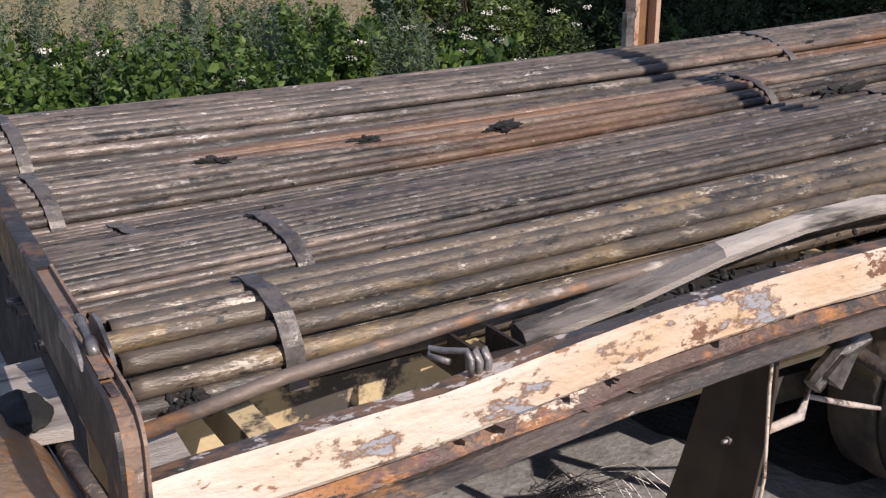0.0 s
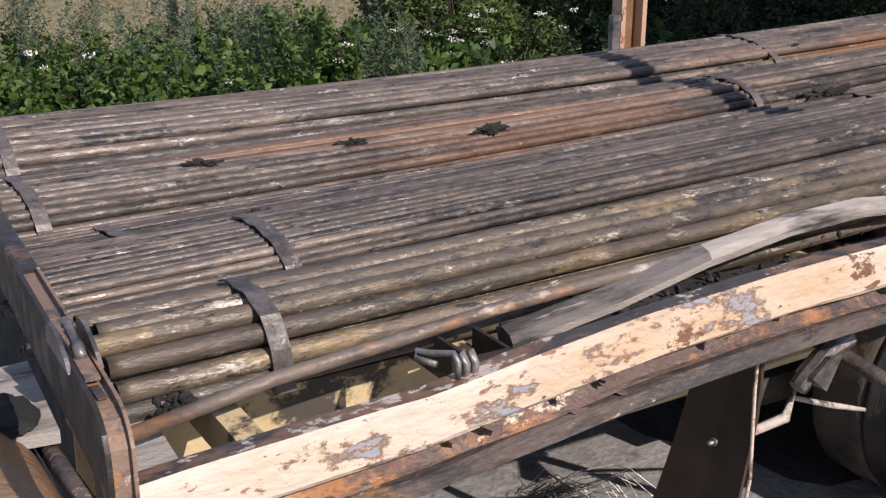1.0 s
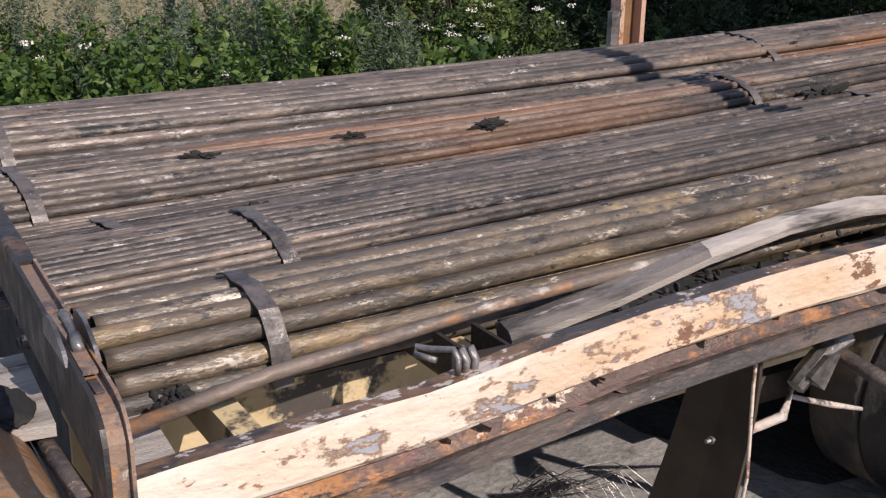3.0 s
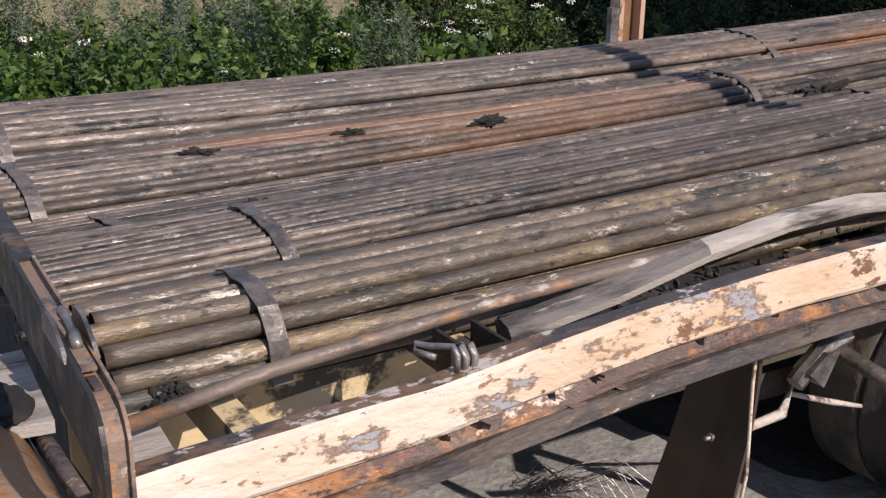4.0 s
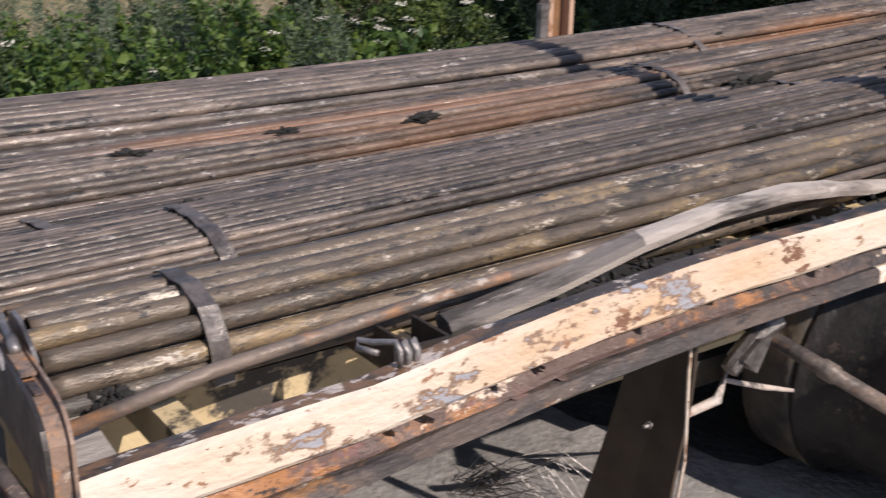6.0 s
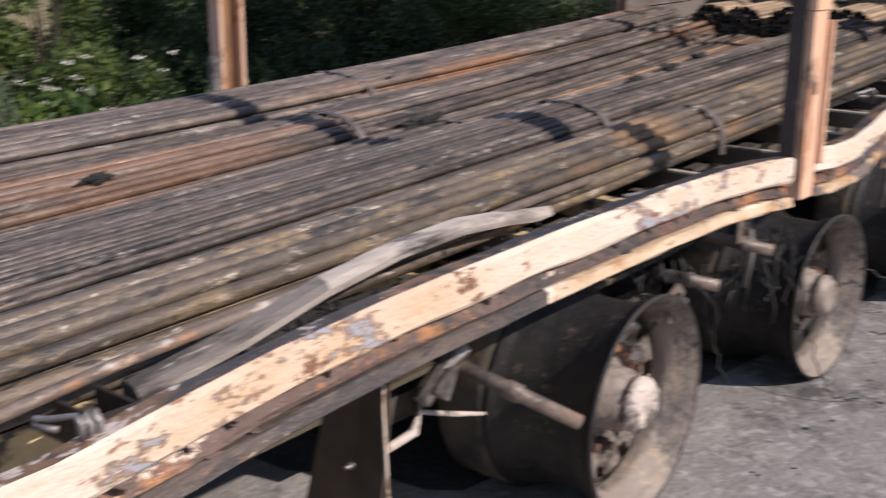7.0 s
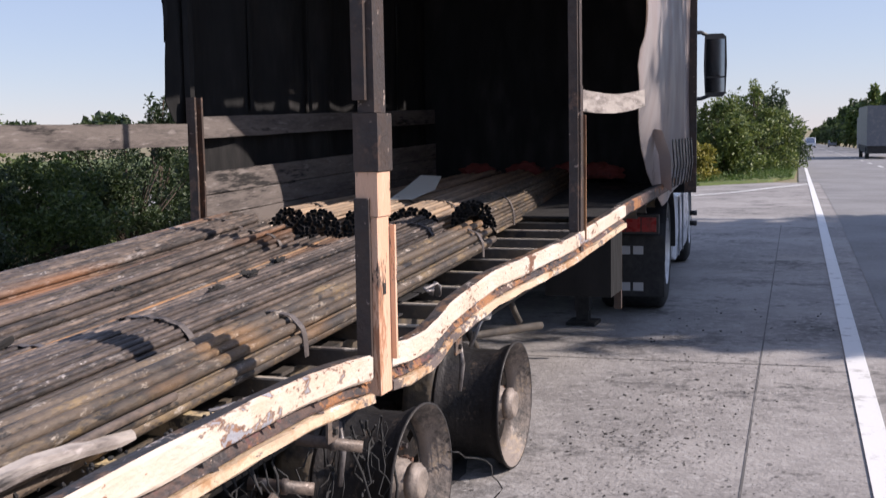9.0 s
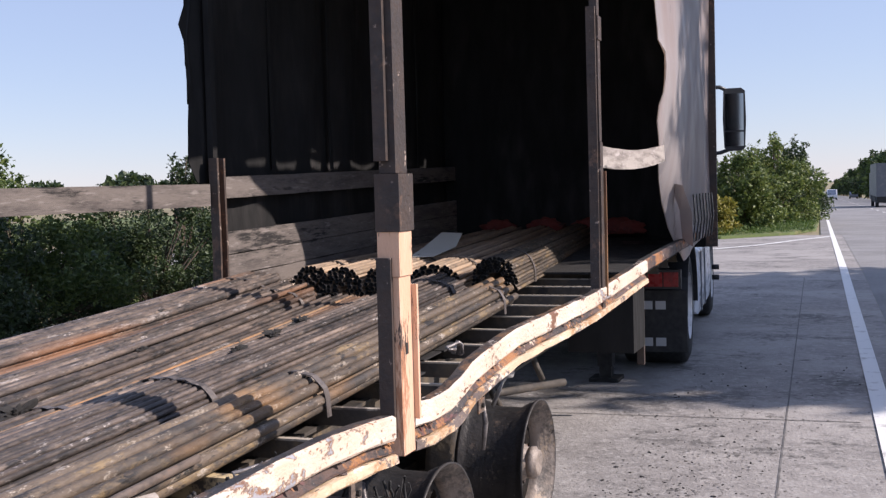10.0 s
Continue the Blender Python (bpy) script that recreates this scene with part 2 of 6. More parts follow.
M["char"] = mat("charred_wood", [((0.17, 0.15, 0.14), 0, 0, 1, 0), ((0.055, 0.05, 0.048), 1.3, 0.42, 0.54, 8), ((0.17, 0.15, 0.14), 5, 0.5, 0.66, 6), ((0.5, 0.44, 0.40), 6, 0.6, 0.7, 5)], 0.78, 0, 0.5, 60, stretch=(6, 0.9, 6))
M["rim"] = mat("burnt_wheel_rim", [((0.03, 0.026, 0.024), 0, 0, 1, 0), ((0.016, 0.015, 0.014), 5, 0.47, 0.60, 8), ((0.12, 0.09, 0.068), 6, 0.61, 0.68, 8), ((0.28, 0.24, 0.21), 9, 0.65, 0.70, 8)], 0.6, 0.2, 0.4, 50)
# lighter brown holding both dust and the sunlit look of the rim's inside
M["rim_inner"] = mat("dusty_sunlit_rim_inside", [((0.27, 0.225, 0.19), 0, 0, 1, 0), ((0.09, 0.08, 0.072), 4, 0.47, 0.6, 8), ((0.40, 0.31, 0.22), 5, 0.55, 0.64, 8), ((0.045, 0.04, 0.037), 7, 0.58, 0.65, 8)], 0.65, 0.15, 0.4, 50)
M["rim_ash"] = mat("ash_covered_disc", [((0.58, 0.50, 0.44), 0, 0, 1, 0), ((0.12, 0.10, 0.09), 7, 0.47, 0.56, 8), ((0.40, 0.18, 0.11), 8, 0.56, 0.63, 8), ((0.55, 0.52, 0.49), 12, 0.58, 0.66, 6)], 0.75, 0.1, 0.6, 50)
M["alu"] = mat("melted_aluminium", [((0.62, 0.6, 0.58), 0, 0, 1, 0), ((0.3, 0.29, 0.28), 8, 0.5, 0.65, 5)], 0.4, 0.7, 0.4, 50)
M["hook"] = mat("bare_steel_hook", [((0.26, 0.24, 0.23), 0, 0, 1, 0), ((0.1, 0.09, 0.085), 9, 0.45, 0.6, 5)], 0.45, 0.6, 0.3, 60)
M["rubber"] = mat("black_rubber", [((0.022, 0.022, 0.022), 0, 0, 1, 0), ((0.04, 0.038, 0.036), 8, 0.5, 0.7, 4)], 0.8, 0, 0.2, 60)
M["brown_flap"] = mat("scorched_brown_flap", [((0.045, 0.032, 0.022), 0, 0, 1, 0), ((0.08, 0.052, 0.03), 3, 0.5, 0.7, 4)], 0.7, 0, 0.2, 30)
M["curtain"] = mat("sooted_tarpaulin", [((0.012, 0.012, 0.012), 0, 0, 1, 0), ((0.03, 0.028, 0.027), 3, 0.52, 0.7, 5)], 0.85, 0, 0.4, 20, stretch=(1, 1, 0.3), spec=0.3)
M["tarp"] = mat("pale_tarpaulin", [((0.42, 0.34, 0.32), 0, 0, 1, 0), ((0.48, 0.435, 0.425), 1.2, 0.4, 0.6, 5), ((0.3, 0.25, 0.235), 3, 0.60, 0.68, 8), ((0.12, 0.10, 0.09), 2.2, 0.62, 0.67, 9)], 0.5, 0, 0.25, 16, stretch=(1, 1, 0.35), trans=0.35)
# unseen inner face made pale and translucent to pass sun to the load
M["tarp_inside"] = mat("translucent_tarp_inside", [((0.62, 0.52, 0.42), 0, 0, 1, 0), ((0.2, 0.17, 0.15), 3, 0.56, 0.66, 8)], 0.8, 0, 0.2, 20, trans=0.8)
M["red_cloth"] = mat("scorched_red_cloth", [((0.16, 0.03, 0.022), 0, 0, 1, 0), ((0.03, 0.02, 0.018), 6, 0.5, 0.62, 8)], 0.9, 0, 0.4, 30)
M["white"] = mat("white_truck_paint", [((0.72, 0.74, 0.78), 0, 0, 1, 0), ((0.6, 0.61, 0.63), 3, 0.5, 0.7, 4)], 0.3, 0, 0, 20)
M["grey_plastic"] = mat("grey_plastic", [((0.12, 0.13, 0.15), 0, 0, 1, 0), ((0.18, 0.18, 0.19), 5, 0.5, 0.7, 4)], 0.55, 0, 0.1, 40)
M["black_plastic"] = mat("black_plastic", [((0.018, 0.018, 0.02), 0, 0, 1, 0), ((0.03, 0.03, 0.03), 7, 0.5, 0.7, 4)], 0.45, 0, 0.1, 40)
M["red_lens"] = mat("red_lamp_lens", [((0.30, 0.02, 0.02), 0, 0, 1, 0), ((0.12, 0.01, 0.01), 9, 0.5, 0.7, 3)], 0.3, 0, 0, 40)
M["glass"] = mat("mirror_glass", [((0.35, 0.37, 0.4), 0, 0, 1, 0)], 0.06, 1.0, 0, 10, rough_var=0)
M["letters"] = mat("grey_lettering", [((0.42, 0.42, 0.42), 0, 0, 1, 0)], 0.6, rough_var=0)
M["asphalt"] = mat("worn_concrete_road", [((0.34, 0.32, 0.30), 0, 0, 1, 0), ((0.235, 0.22, 0.207), 0.6, 0.42, 0.58, 8), ((0.12, 0.113, 0.107), 0.8, 0.52, 0.63, 8), ((0.40, 0.38, 0.36), 18, 0.52, 0.70, 6), ((0.09, 0.085, 0.08), 2.0, 0.585, 0.67, 9), ((0.05, 0.048, 0.045), 26, 0.68, 0.72, 4)], 0.92, 0, 0.8, 40, coords="Object")
M["road"] = mat("grey_asphalt", [((0.25, 0.245, 0.24), 0, 0, 1, 0), ((0.18, 0.175, 0.17), 0.5, 0.42, 0.62, 6), ((0.3, 0.29, 0.28), 25, 0.5, 0.72, 5)], 0.9, 0, 0.4, 60)
M["line"] = mat("road_marking", [((0.74, 0.74, 0.72), 0, 0, 1, 0), ((0.45, 0.44, 0.42), 6, 0.58, 0.68, 6)], 0.8, 0, 0.2, 50)
M["joint"] = mat("dark_joint_filler", [((0.11, 0.105, 0.10), 0, 0, 1, 0), ((0.2, 0.19, 0.18), 6, 0.5, 0.6, 8)], 0.9)
# near-black ground colour for the painted shade under the axles
M["stain"] = mat("shade_dark_ground", [((0.045, 0.043, 0.042), 0, 0, 1, 0), ((0.09, 0.085, 0.08), 2.5, 0.5, 0.62, 9), ((0.03, 0.028, 0.027), 9, 0.52, 0.62, 9)], 0.95, 0, 0.6, 40)
M["flake"] = mat("soot_flake", [((0.17, 0.16, 0.15), 0, 0, 1, 0), ((0.09, 0.085, 0.08), 3, 0.5, 0.62, 8)], 0.95, island=0.35)
M["soil"] = mat("dry_grass_soil", [((0.23, 0.19, 0.115), 0, 0, 1, 0), ((0.24, 0.22, 0.10), 0.5, 0.45, 0.62, 5), ((0.33, 0.27, 0.175), 6, 0.5, 0.7, 5)], 0.95, 0, 0.6, 30)
M["verge"] = mat("green_verge", [((0.11, 0.15, 0.045), 0, 0, 1, 0), ((0.22, 0.2, 0.09), 1.2, 0.5, 0.68, 5), ((0.07, 0.11, 0.03), 9, 0.5, 0.7, 5)], 0.95, 0, 0.6, 30)
M["leaf_bright"] = mat("bright_leaves", [((0.072, 0.135, 0.026), 0, 0, 1, 0)], 0.55, island=0.5, trans=0.3, rough_var=0)
M["leaf_silver"] = mat("silver_leaves", [((0.125, 0.165, 0.10), 0, 0, 1, 0)], 0.6, island=0.35, trans=0.25, rough_var=0)
M["leaf_dark"] = mat("dark_leaves", [((0.044, 0.074, 0.025), 0, 0, 1, 0)], 0.5, island=0.5, trans=0.25, rough_var=0)
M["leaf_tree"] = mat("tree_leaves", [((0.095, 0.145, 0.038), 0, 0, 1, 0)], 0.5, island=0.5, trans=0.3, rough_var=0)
# lighter copy of leaf_tree: the verge trees' sunlit look is in the colour
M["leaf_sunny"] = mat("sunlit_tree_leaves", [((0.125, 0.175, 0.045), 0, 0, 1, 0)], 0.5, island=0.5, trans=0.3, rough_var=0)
M["leaf_yellow"] = mat("yellowing_leaves", [((0.24, 0.23, 0.04), 0, 0, 1, 0)], 0.55, island=0.4, trans=0.3, rough_var=0)
M["straw"] = mat("dry_grass", [((0.30, 0.255, 0.14), 0, 0, 1, 0)], 0.7, island=0.4, trans=0.2, rough_var=0)
M["flower"] = mat("pale_flowers", [((0.75, 0.72, 0.62), 0, 0, 1, 0)], 0.7, island=0.2, rough_var=0)
M["bark"] = mat("bark", [((0.10, 0.075, 0.055), 0, 0, 1, 0), ((0.05, 0.04, 0.03), 8, 0.5, 0.65, 5)], 0.9, 0, 0.6, 30)


# ---- mesh helpers ----
def empty(name, label, category, group="", m=None):
    e = new(name)
    if m is not None:
        e.matrix_world = m
    return tagged(e, label, category, group)


def link(name, me, mats, parent=None, label="", smooth=True):
    for m in (mats if isinstance(mats, (list, tuple)) else [mats]):
        me.materials.append(m)
    if smooth:
        me.polygons.foreach_set("use_smooth", [True] * len(me.polygons))
    ob = new(name, me)
    if parent is not None:
        ob.parent = parent
        ob.matrix_parent_inverse = parent.matrix_basis.inverted()
    return tagged(ob, label)


def part(name, bm, material, parent=None, label="", smooth=False, bevel=0.0):
    if bevel:
        es = [e for e in bm.edges if len(e.link_faces) == 2 and e.calc_face_angle(0) > 0.6]
        bmesh.ops.bevel(bm, geom=es, offset=bevel, segments=2, affect="EDGES", profile=0.6)
    bmesh.ops.recalc_face_normals(bm, faces=bm.faces)
    me = bpy.data.meshes.new(name)
    bm.to_mesh(me)
    bm.free()
    ob = link(name, me, material, parent, label, smooth)
    return ob


def box(bm, x0, x1, y0, y1, z0, z1, tilt=None, m=None):
    vs = []
    for x in (x0, x1):
        for y in (y0, y1):
            for z in (z0, z1):
                v = Vector((x, y, z + (tilt(y) if tilt else 0)))
                vs.append(bm.verts.new(m @ v if m else v))
    for f in ((0, 1, 3, 2), (4, 6, 7, 5), (0, 4, 5, 1), (2, 3, 7, 6), (0, 2, 6, 4), (1, 5, 7, 3)):
        bm.faces.new([vs[i] for i in f])
    return vs


def tube(bm, pts, r, seg=10, caps=True, squash=1.0):
    """A round bar along pts; r a number or one a point."""
    pts = [Vector(p) for p in pts]
    rings = []
    for i, p in enumerate(pts):
        d = (pts[min(i + 1, len(pts) - 1)] - pts[max(i - 1, 0)]).normalized()
        u = d.cross(Vector((0, 0, 1)) if abs(d.z) < 0.9 else Vector((1, 0, 0))).normalized()
        w = u.cross(d)
        rr = r[i] if isinstance(r, (list, tuple)) else r
        rings.append([bm.verts.new(p + rr * (math.cos(a) * u + squash * math.sin(a) * w)) for a in (2 * math.pi * k / seg for k in range(seg))])
    for a, b in zip(rings, rings[1:]):
        for k in range(seg):
            bm.faces.new((a[k], a[(k + 1) % seg], b[(k + 1) % seg], b[k]))
    if caps:
        bm.faces.new(rings[0][::-1])
        bm.faces.new(rings[-1])


def loft(bm, sections, closed=True, caps=True):
    rings = [[bm.verts.new(p) for p in s] for s in sections]
    n = len(rings[0])
    out = []
    for a, b in zip(rings, rings[1:]):
        for k in range(n if closed else n - 1):
            out.append((bm.faces.new((a[k], a[(k + 1) % n], b[(k + 1) % n], b[k])), k))
    if caps and closed:
        bm.faces.new(rings[0][::-1])
        bm.faces.new(rings[-1])
    return out


def lathe(bm, prof, m, seg=32):
    """Profile of (axial, radius) turned round the local x axis."""
    rings = [[bm.verts.new(m @ Vector((a, r * math.cos(t), r * math.sin(t)))) for t in (2 * math.pi * k / seg for k in range(seg))] for a, r in prof]
    for a, b in zip(rings, rings[1:]):
        for k in range(seg):
            bm.faces.new((a[k], a[(k + 1) % seg], b[(k + 1) % seg], b[k]))


def rise(y):
    """The burnt trailer lies lower behind than in front."""
    return 0.03 * (y + 2.3)


# ---- ground and road ----
def dip(y):
    """The road falls away gently ahead."""
    return -0.0135 * max(0.0, min(y, 700) - 18)


CUTS = (18, 30, 60, 120, 250, 700)


def sheet(name, pts, z, material, label, kind="structure"):
    bm = bmesh.new()
    bm.faces.new([bm.verts.new((x, y, z)) for x, y in pts])
    for cut in CUTS:
        bmesh.ops.bisect_plane(bm, geom=bm.verts[:] + bm.edges[:] + bm.faces[:], plane_co=(0, cut, 0), plane_no=(0, 1, 0))
    for v in bm.verts:
        v.co.z += dip(v.co.y)
    ob = part(name, bm, material)
    return tagged(ob, label, name.rstrip("_12345"), kind=kind)


def road_x(y, off):
    return 2.93 + off - 0.0345 * y


ground = sheet("ground", [(-2500, -1500), (2500, -1500), (2500, 2500), (-2500, 2500)], -0.03, M["soil"], "dry grassy soil beside the road")
sheet("pavement", [(-2.3, -40), (road_x(-40, 0.3), -40), (road_x(36, 0.3), 36), (0.4, 36.2), (-1.5, 33.1), (-14, 30.5), (-30, 30), (-30, 15.5), (-6, 15.0), (-2.3, 13)], 0.0, M["asphalt"], "worn grey concrete lay-by with soot stains")
sheet("road", [(road_x(-40, 0.3), -40), (road_x(-40, 9.5), -40), (road_x(900, 9.5), 900), (road_x(900, -0.3), 900), (road_x(60, -0.35), 60), (road_x(36, -0.35), 36), (road_x(36, 0.3), 36)], 0.004, M["road"], "grey asphalt highway running far ahead")
sheet("road_marking_1", [(road_x(-30, -0.06), -30), (road_x(-30, 0.07), -30), (road_x(500, 0.07), 500), (road_x(500, -0.06), 500)], 0.009, M["line"], "white painted edge line on the road")
bm = bmesh.new()
for k in range(60):
    y0 = 4 + k * 9
    bm.faces.new([bm.verts.new((road_x(y, o), y, 0.012 + dip(y))) for y, o in ((y0, 3.6), (y0, 3.74), (y0 + 3, 3.74), (y0 + 3, 3.6))])
tagged(part("road_marking_2", bm, M["line"]), "dashed white centre line", "road marking", kind="structure")
bm = bmesh.new()
arc = [(1.72, 34.6), (1.25, 33.0), (0.70, 31.2), (0.3, 29.5), (-0.14, 28.1), (-0.8, 26.6), (-2.5, 24.4), (-6.0, 22.6), (-14, 21.8)]
sides = []
for i, p in enumerate(arc):
    a, c = Vector(arc[max(0, i - 1)]), Vector(arc[min(len(arc) - 1, i + 1)])
    t = (c - a).normalized()
    sides.append([bm.verts.new((p[0] + s * 0.09 * -t.y, p[1] + s * 0.09 * t.x, 0.012 + dip(p[1]))) for s in (-1, 1)])
for a, c in zip(sides, sides[1:]):
    bm.faces.new((a[0], a[1], c[1], c[0]))
tagged(part("road_marking_3", bm, M["line"]), "white line curving into the side road", "road marking", kind="structure")
bm = bmesh.new()
for x0, y0, x1, y1 in ((2.45, -4, 1.72, 16.5), (-1.5, 10.2, 2.5, 10.6), (-1.2, 4.9, 2.6, 5.1), (1.4, -0.2, 2.9, 0.0)):
    bm.faces.new([bm.verts.new(p) for p in ((x0, y0, 0.003), (x0 + 0.011, y0 - 0.009, 0.003), (x1 + 0.011, y1 - 0.009, 0.003), (x1, y1 + 0.006, 0.003))])
tagged(part("pavement_joint", bm, M["joint"]), "tarred joints between concrete slabs", "joint", kind="structure")
# ragged dark sheet that lays the shade under the axles onto the pavement
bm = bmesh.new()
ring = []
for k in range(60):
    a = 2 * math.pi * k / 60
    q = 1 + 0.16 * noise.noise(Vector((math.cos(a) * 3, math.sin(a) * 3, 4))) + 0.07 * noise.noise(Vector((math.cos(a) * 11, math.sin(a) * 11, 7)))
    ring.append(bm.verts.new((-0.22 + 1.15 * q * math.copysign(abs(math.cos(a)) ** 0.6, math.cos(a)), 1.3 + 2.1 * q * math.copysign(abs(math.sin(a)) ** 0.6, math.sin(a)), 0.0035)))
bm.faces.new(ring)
tagged(part("soot_stain", bm, M["stain"]), "ragged black sheet standing in for shade under the axles", "stain", kind="structure")
verge = [(-60, 36), (-20, 33.6), (-3, 32.5), (-1.5, 33.1), (0.38, 36.2), (1.0, 41.3), (road_x(54, -0.4), 54), (road_x(400, -0.6), 400), (-200, 400)]
bm = bmesh.new()
loft(bm, [[(x, y, dip(y) - 0.02) for x, y in verge], [(x, y, dip(y) + 0.09) for x, y in verge]])
tagged(part("verge", bm, M["verge"], bevel=0), "grassy verge at the side road", "grass", kind="structure")


# ---- the burnt trailer ----
trailer = empty("semi_trailer", "burnt-out curtain-side semi-trailer standing on bare wheel rims", "trailer")
RAIL = [(-2.56, 0.842), (-2.4, 0.856), (-2.12, 0.872), (-1.9, 0.9), (-1.7, 0.922), (-1.45, 0.94), (-1.2, 0.95), (-0.95, 0.958), (-0.7, 0.963), (-0.4, 0.969), (-0.1, 0.968), (0.15, 0.955), (0.33, 0.94)]
RAIL2 = [(0.49, 0.945), (0.66, 0.93), (0.84, 0.932), (0.97, 0.955), (1.1, 0.989), (1.37, 1.016), (1.69, 1.04), (2.25, 1.04), (2.8, 1.042), (3.14, 1.045), (3.5, 1.06), (4.1, 1.086), (4.7, 1.112)]


def rail_part(name, path, prof, mats, label, side=1, wob=0.003, top_faces=()):
    bm = bmesh.new()
    dense = []
    for (y0, z0), (y1, z1) in zip(path, path[1:]):
        n = max(2, int((y1 - y0) / 0.06))
        dense += [(y0 + (y1 - y0) * k / n, z0 + (z1 - z0) * k / n) for k in range(n)]
    dense.append(path[-1])
    secs = []
    for y, z in dense:
        s = []
        for i, (px, pz) in enumerate(prof):
            nx = noise.noise(Vector((y * 5, i * 1.7, side))) * wob
            nz = noise.noise(Vector((y * 5, i * 2.3, 9 + side))) * wob
            s.append((side * (1.28 + px + nx), y, z + pz + nz))
        secs.append(s)
    for f, k in loft(bm, secs):
        f.material_index = 1 if k in top_faces else 0
    return part(name, bm, mats, trailer, label, smooth=False)


UPPER = [(-0.058, -0.012), (-0.054, -0.003), (-0.012, 0.0), (0, -0.008), (0.002, -0.07), (-0.004, -0.078), (-0.012, -0.078), (-0.012, -0.016), (-0.05, -0.014)]
MIDDLE = [(-0.055, -0.082), (-0.032, -0.081), (-0.014, -0.108), (-0.008, -0.114), (-0.02, -0.119), (-0.055, -0.116)]
LOWER = [(-0.06, -0.124), (-0.006, -0.120), (0.004, -0.123), (0.006, -0.148), (-0.002, -0.154), (-0.06, -0.152)]
for path in (RAIL, RAIL2):
    rail_part("side_rail_upper", path, UPPER, [M["paint"], M["rail_top"]], "cream paint flaking off the bent side rail", 1, 0.004, (0, 1))
    rail_part("side_rail_middle", path, MIDDLE, [M["rust"]], "rust-orange burnt middle flange", 1, 0.006)
rail_part("side_rail_lower", RAIL[:8], LOWER, [M["rail_low"]], "burnt brown lower lip", 1, 0.004)
for path in (RAIL[7:], RAIL2):
    rail_part("side_rail_lower", path, LOWER, [M["paint_low"]], "scorched cream lower lip", 1, 0.006)
def rail_z(y, path=RAIL + RAIL2):
    for (y0, z0), (y1, z1) in zip(path, path[1:]):
        if y0 <= y <= y1:
            return z0 + (z1 - z0) * (y - y0) / (y1 - y0)
    return path[-1][1]


rng = random.Random(77)
bm = bmesh.new()
for k in range(80):
    y = rng.uniform(-2.5, 4.2)
    if 0.33 < y < 0.5:
        continue
    w, h, o = rng.uniform(0.006, 0.026), rng.uniform(0.004, 0.012), rng.uniform(0.003, 0.009)
    z, x = rail_z(y) - rng.choice((0.079, 0.08, 0.116, 0.122)), 1.28 - rng.uniform(0.004, 0.016)
    loft(bm, [[(x + d, y - w * q, z + 0.002), (x + d + o, y - 0.3 * w * q, z - h * 0.6), (x + d + o * 1.4, y + 0.6 * w * q, z - h), (x + d, y + w * q, z)] for d, q in ((0, 1), (0.002, 0.9))])
tagged(part("peeling_paint", bm, M["rust"], trailer, "curled flakes of rust and burnt paint"), kind="stuff")
LEFT = [(-2.56, 0.80), (0, 0.88), (3, 0.97), (8.15, 1.12)]
rail_part("side_rail_upper", LEFT, UPPER, [M["paint"], M["rail_top"]], "burnt side rail", -1, 0.003, (0, 1))
rail_part("side_rail_upper", [(4.72, 1.112), (6.0, 1.15), (8.15, 1.21)], [(a * 1.2 - 0.01, b) for a, b in UPPER], [M["rust"], M["soot"]], "sooty side rail under the tarpaulin", 1, 0.003, (0, 1))

# main beams and cross members
IBEAM = [(-0.055, 0.385), (0.055, 0.385), (0.055, 0.40), (0.006, 0.402), (0.006, 0.653), (0.055, 0.655), (0.055, 0.67), (-0.055, 0.67), (-0.055, 0.655), (-0.006, 0.653), (-0.006, 0.402), (-0.055, 0.40)]
for sx in (-1, 1):
    for y0, y1, mt, lab in ((-2.5, -0.6, "cream_steel", "cream-painted main beam with soot and painted shade"), (-0.597, 8.0, "chassis", "burnt dark main beam")):
        bm = bmesh.new()
        loft(bm, [[(0.68 * sx + px, y, pz + rise(y)) for px, pz in IBEAM] for y in (y0, y1)])
        part("main_beam", bm, M[mt], trailer, lab)
ys = [-2.32 + 0.46 * k for k in range(23)]
for k, y in enumerate(ys):
    bm = bmesh.new()
    # a channel: web and two flanges
    box(bm, -1.14, 1.14, y - 0.003, y + 0.003, 0.677, 0.733, rise)
    box(bm, -1.14, 1.14, y - 0.003, y + (0.045 if y < 0 else 0.02), 0.733, 0.740, rise)
    box(bm, -1.14, 1.14, y - 0.003, y + 0.05, 0.671, 0.677, rise)
    bm.faces.ensure_lookup_table()
    # front members: sunlit tops and shaded webs are put into two colours
    for f in bm.faces[6:12]:
        f.material_index = 1
    part("cross_member", bm, [M["cream_steel"] if k % 3 != 1 and y < 0 else M["chassis"], M["cream_steel"] if y < 0 else M["flange_sunlit"]], trailer, "burnt steel cross member with a pale top flange")
bm = bmesh.new()
for sx in (0.1, -0.9):
    box(bm, sx, sx + 0.045, -2.4, 4.6, 0.63, 0.67, rise)
part("longitudinal_bar", bm, M["chassis"], trailer, "narrow burnt bar under the deck")

# remains of the plywood floor
rng = random.Random(4)
bm = bmesh.new()
for k in range(26):
    x, y = rng.uniform(-1.1, 0.75), -2.4 + k * 0.24
    w = rng.uniform(0.1, 0.3)
    box(bm, x - w, x + w, y - 0.1, y + 0.12, 0.741, 0.748, rise)
tagged(part("burnt_floor", bm, M["soot"], trailer, "charred remains of the plywood floor"), kind="stuff")
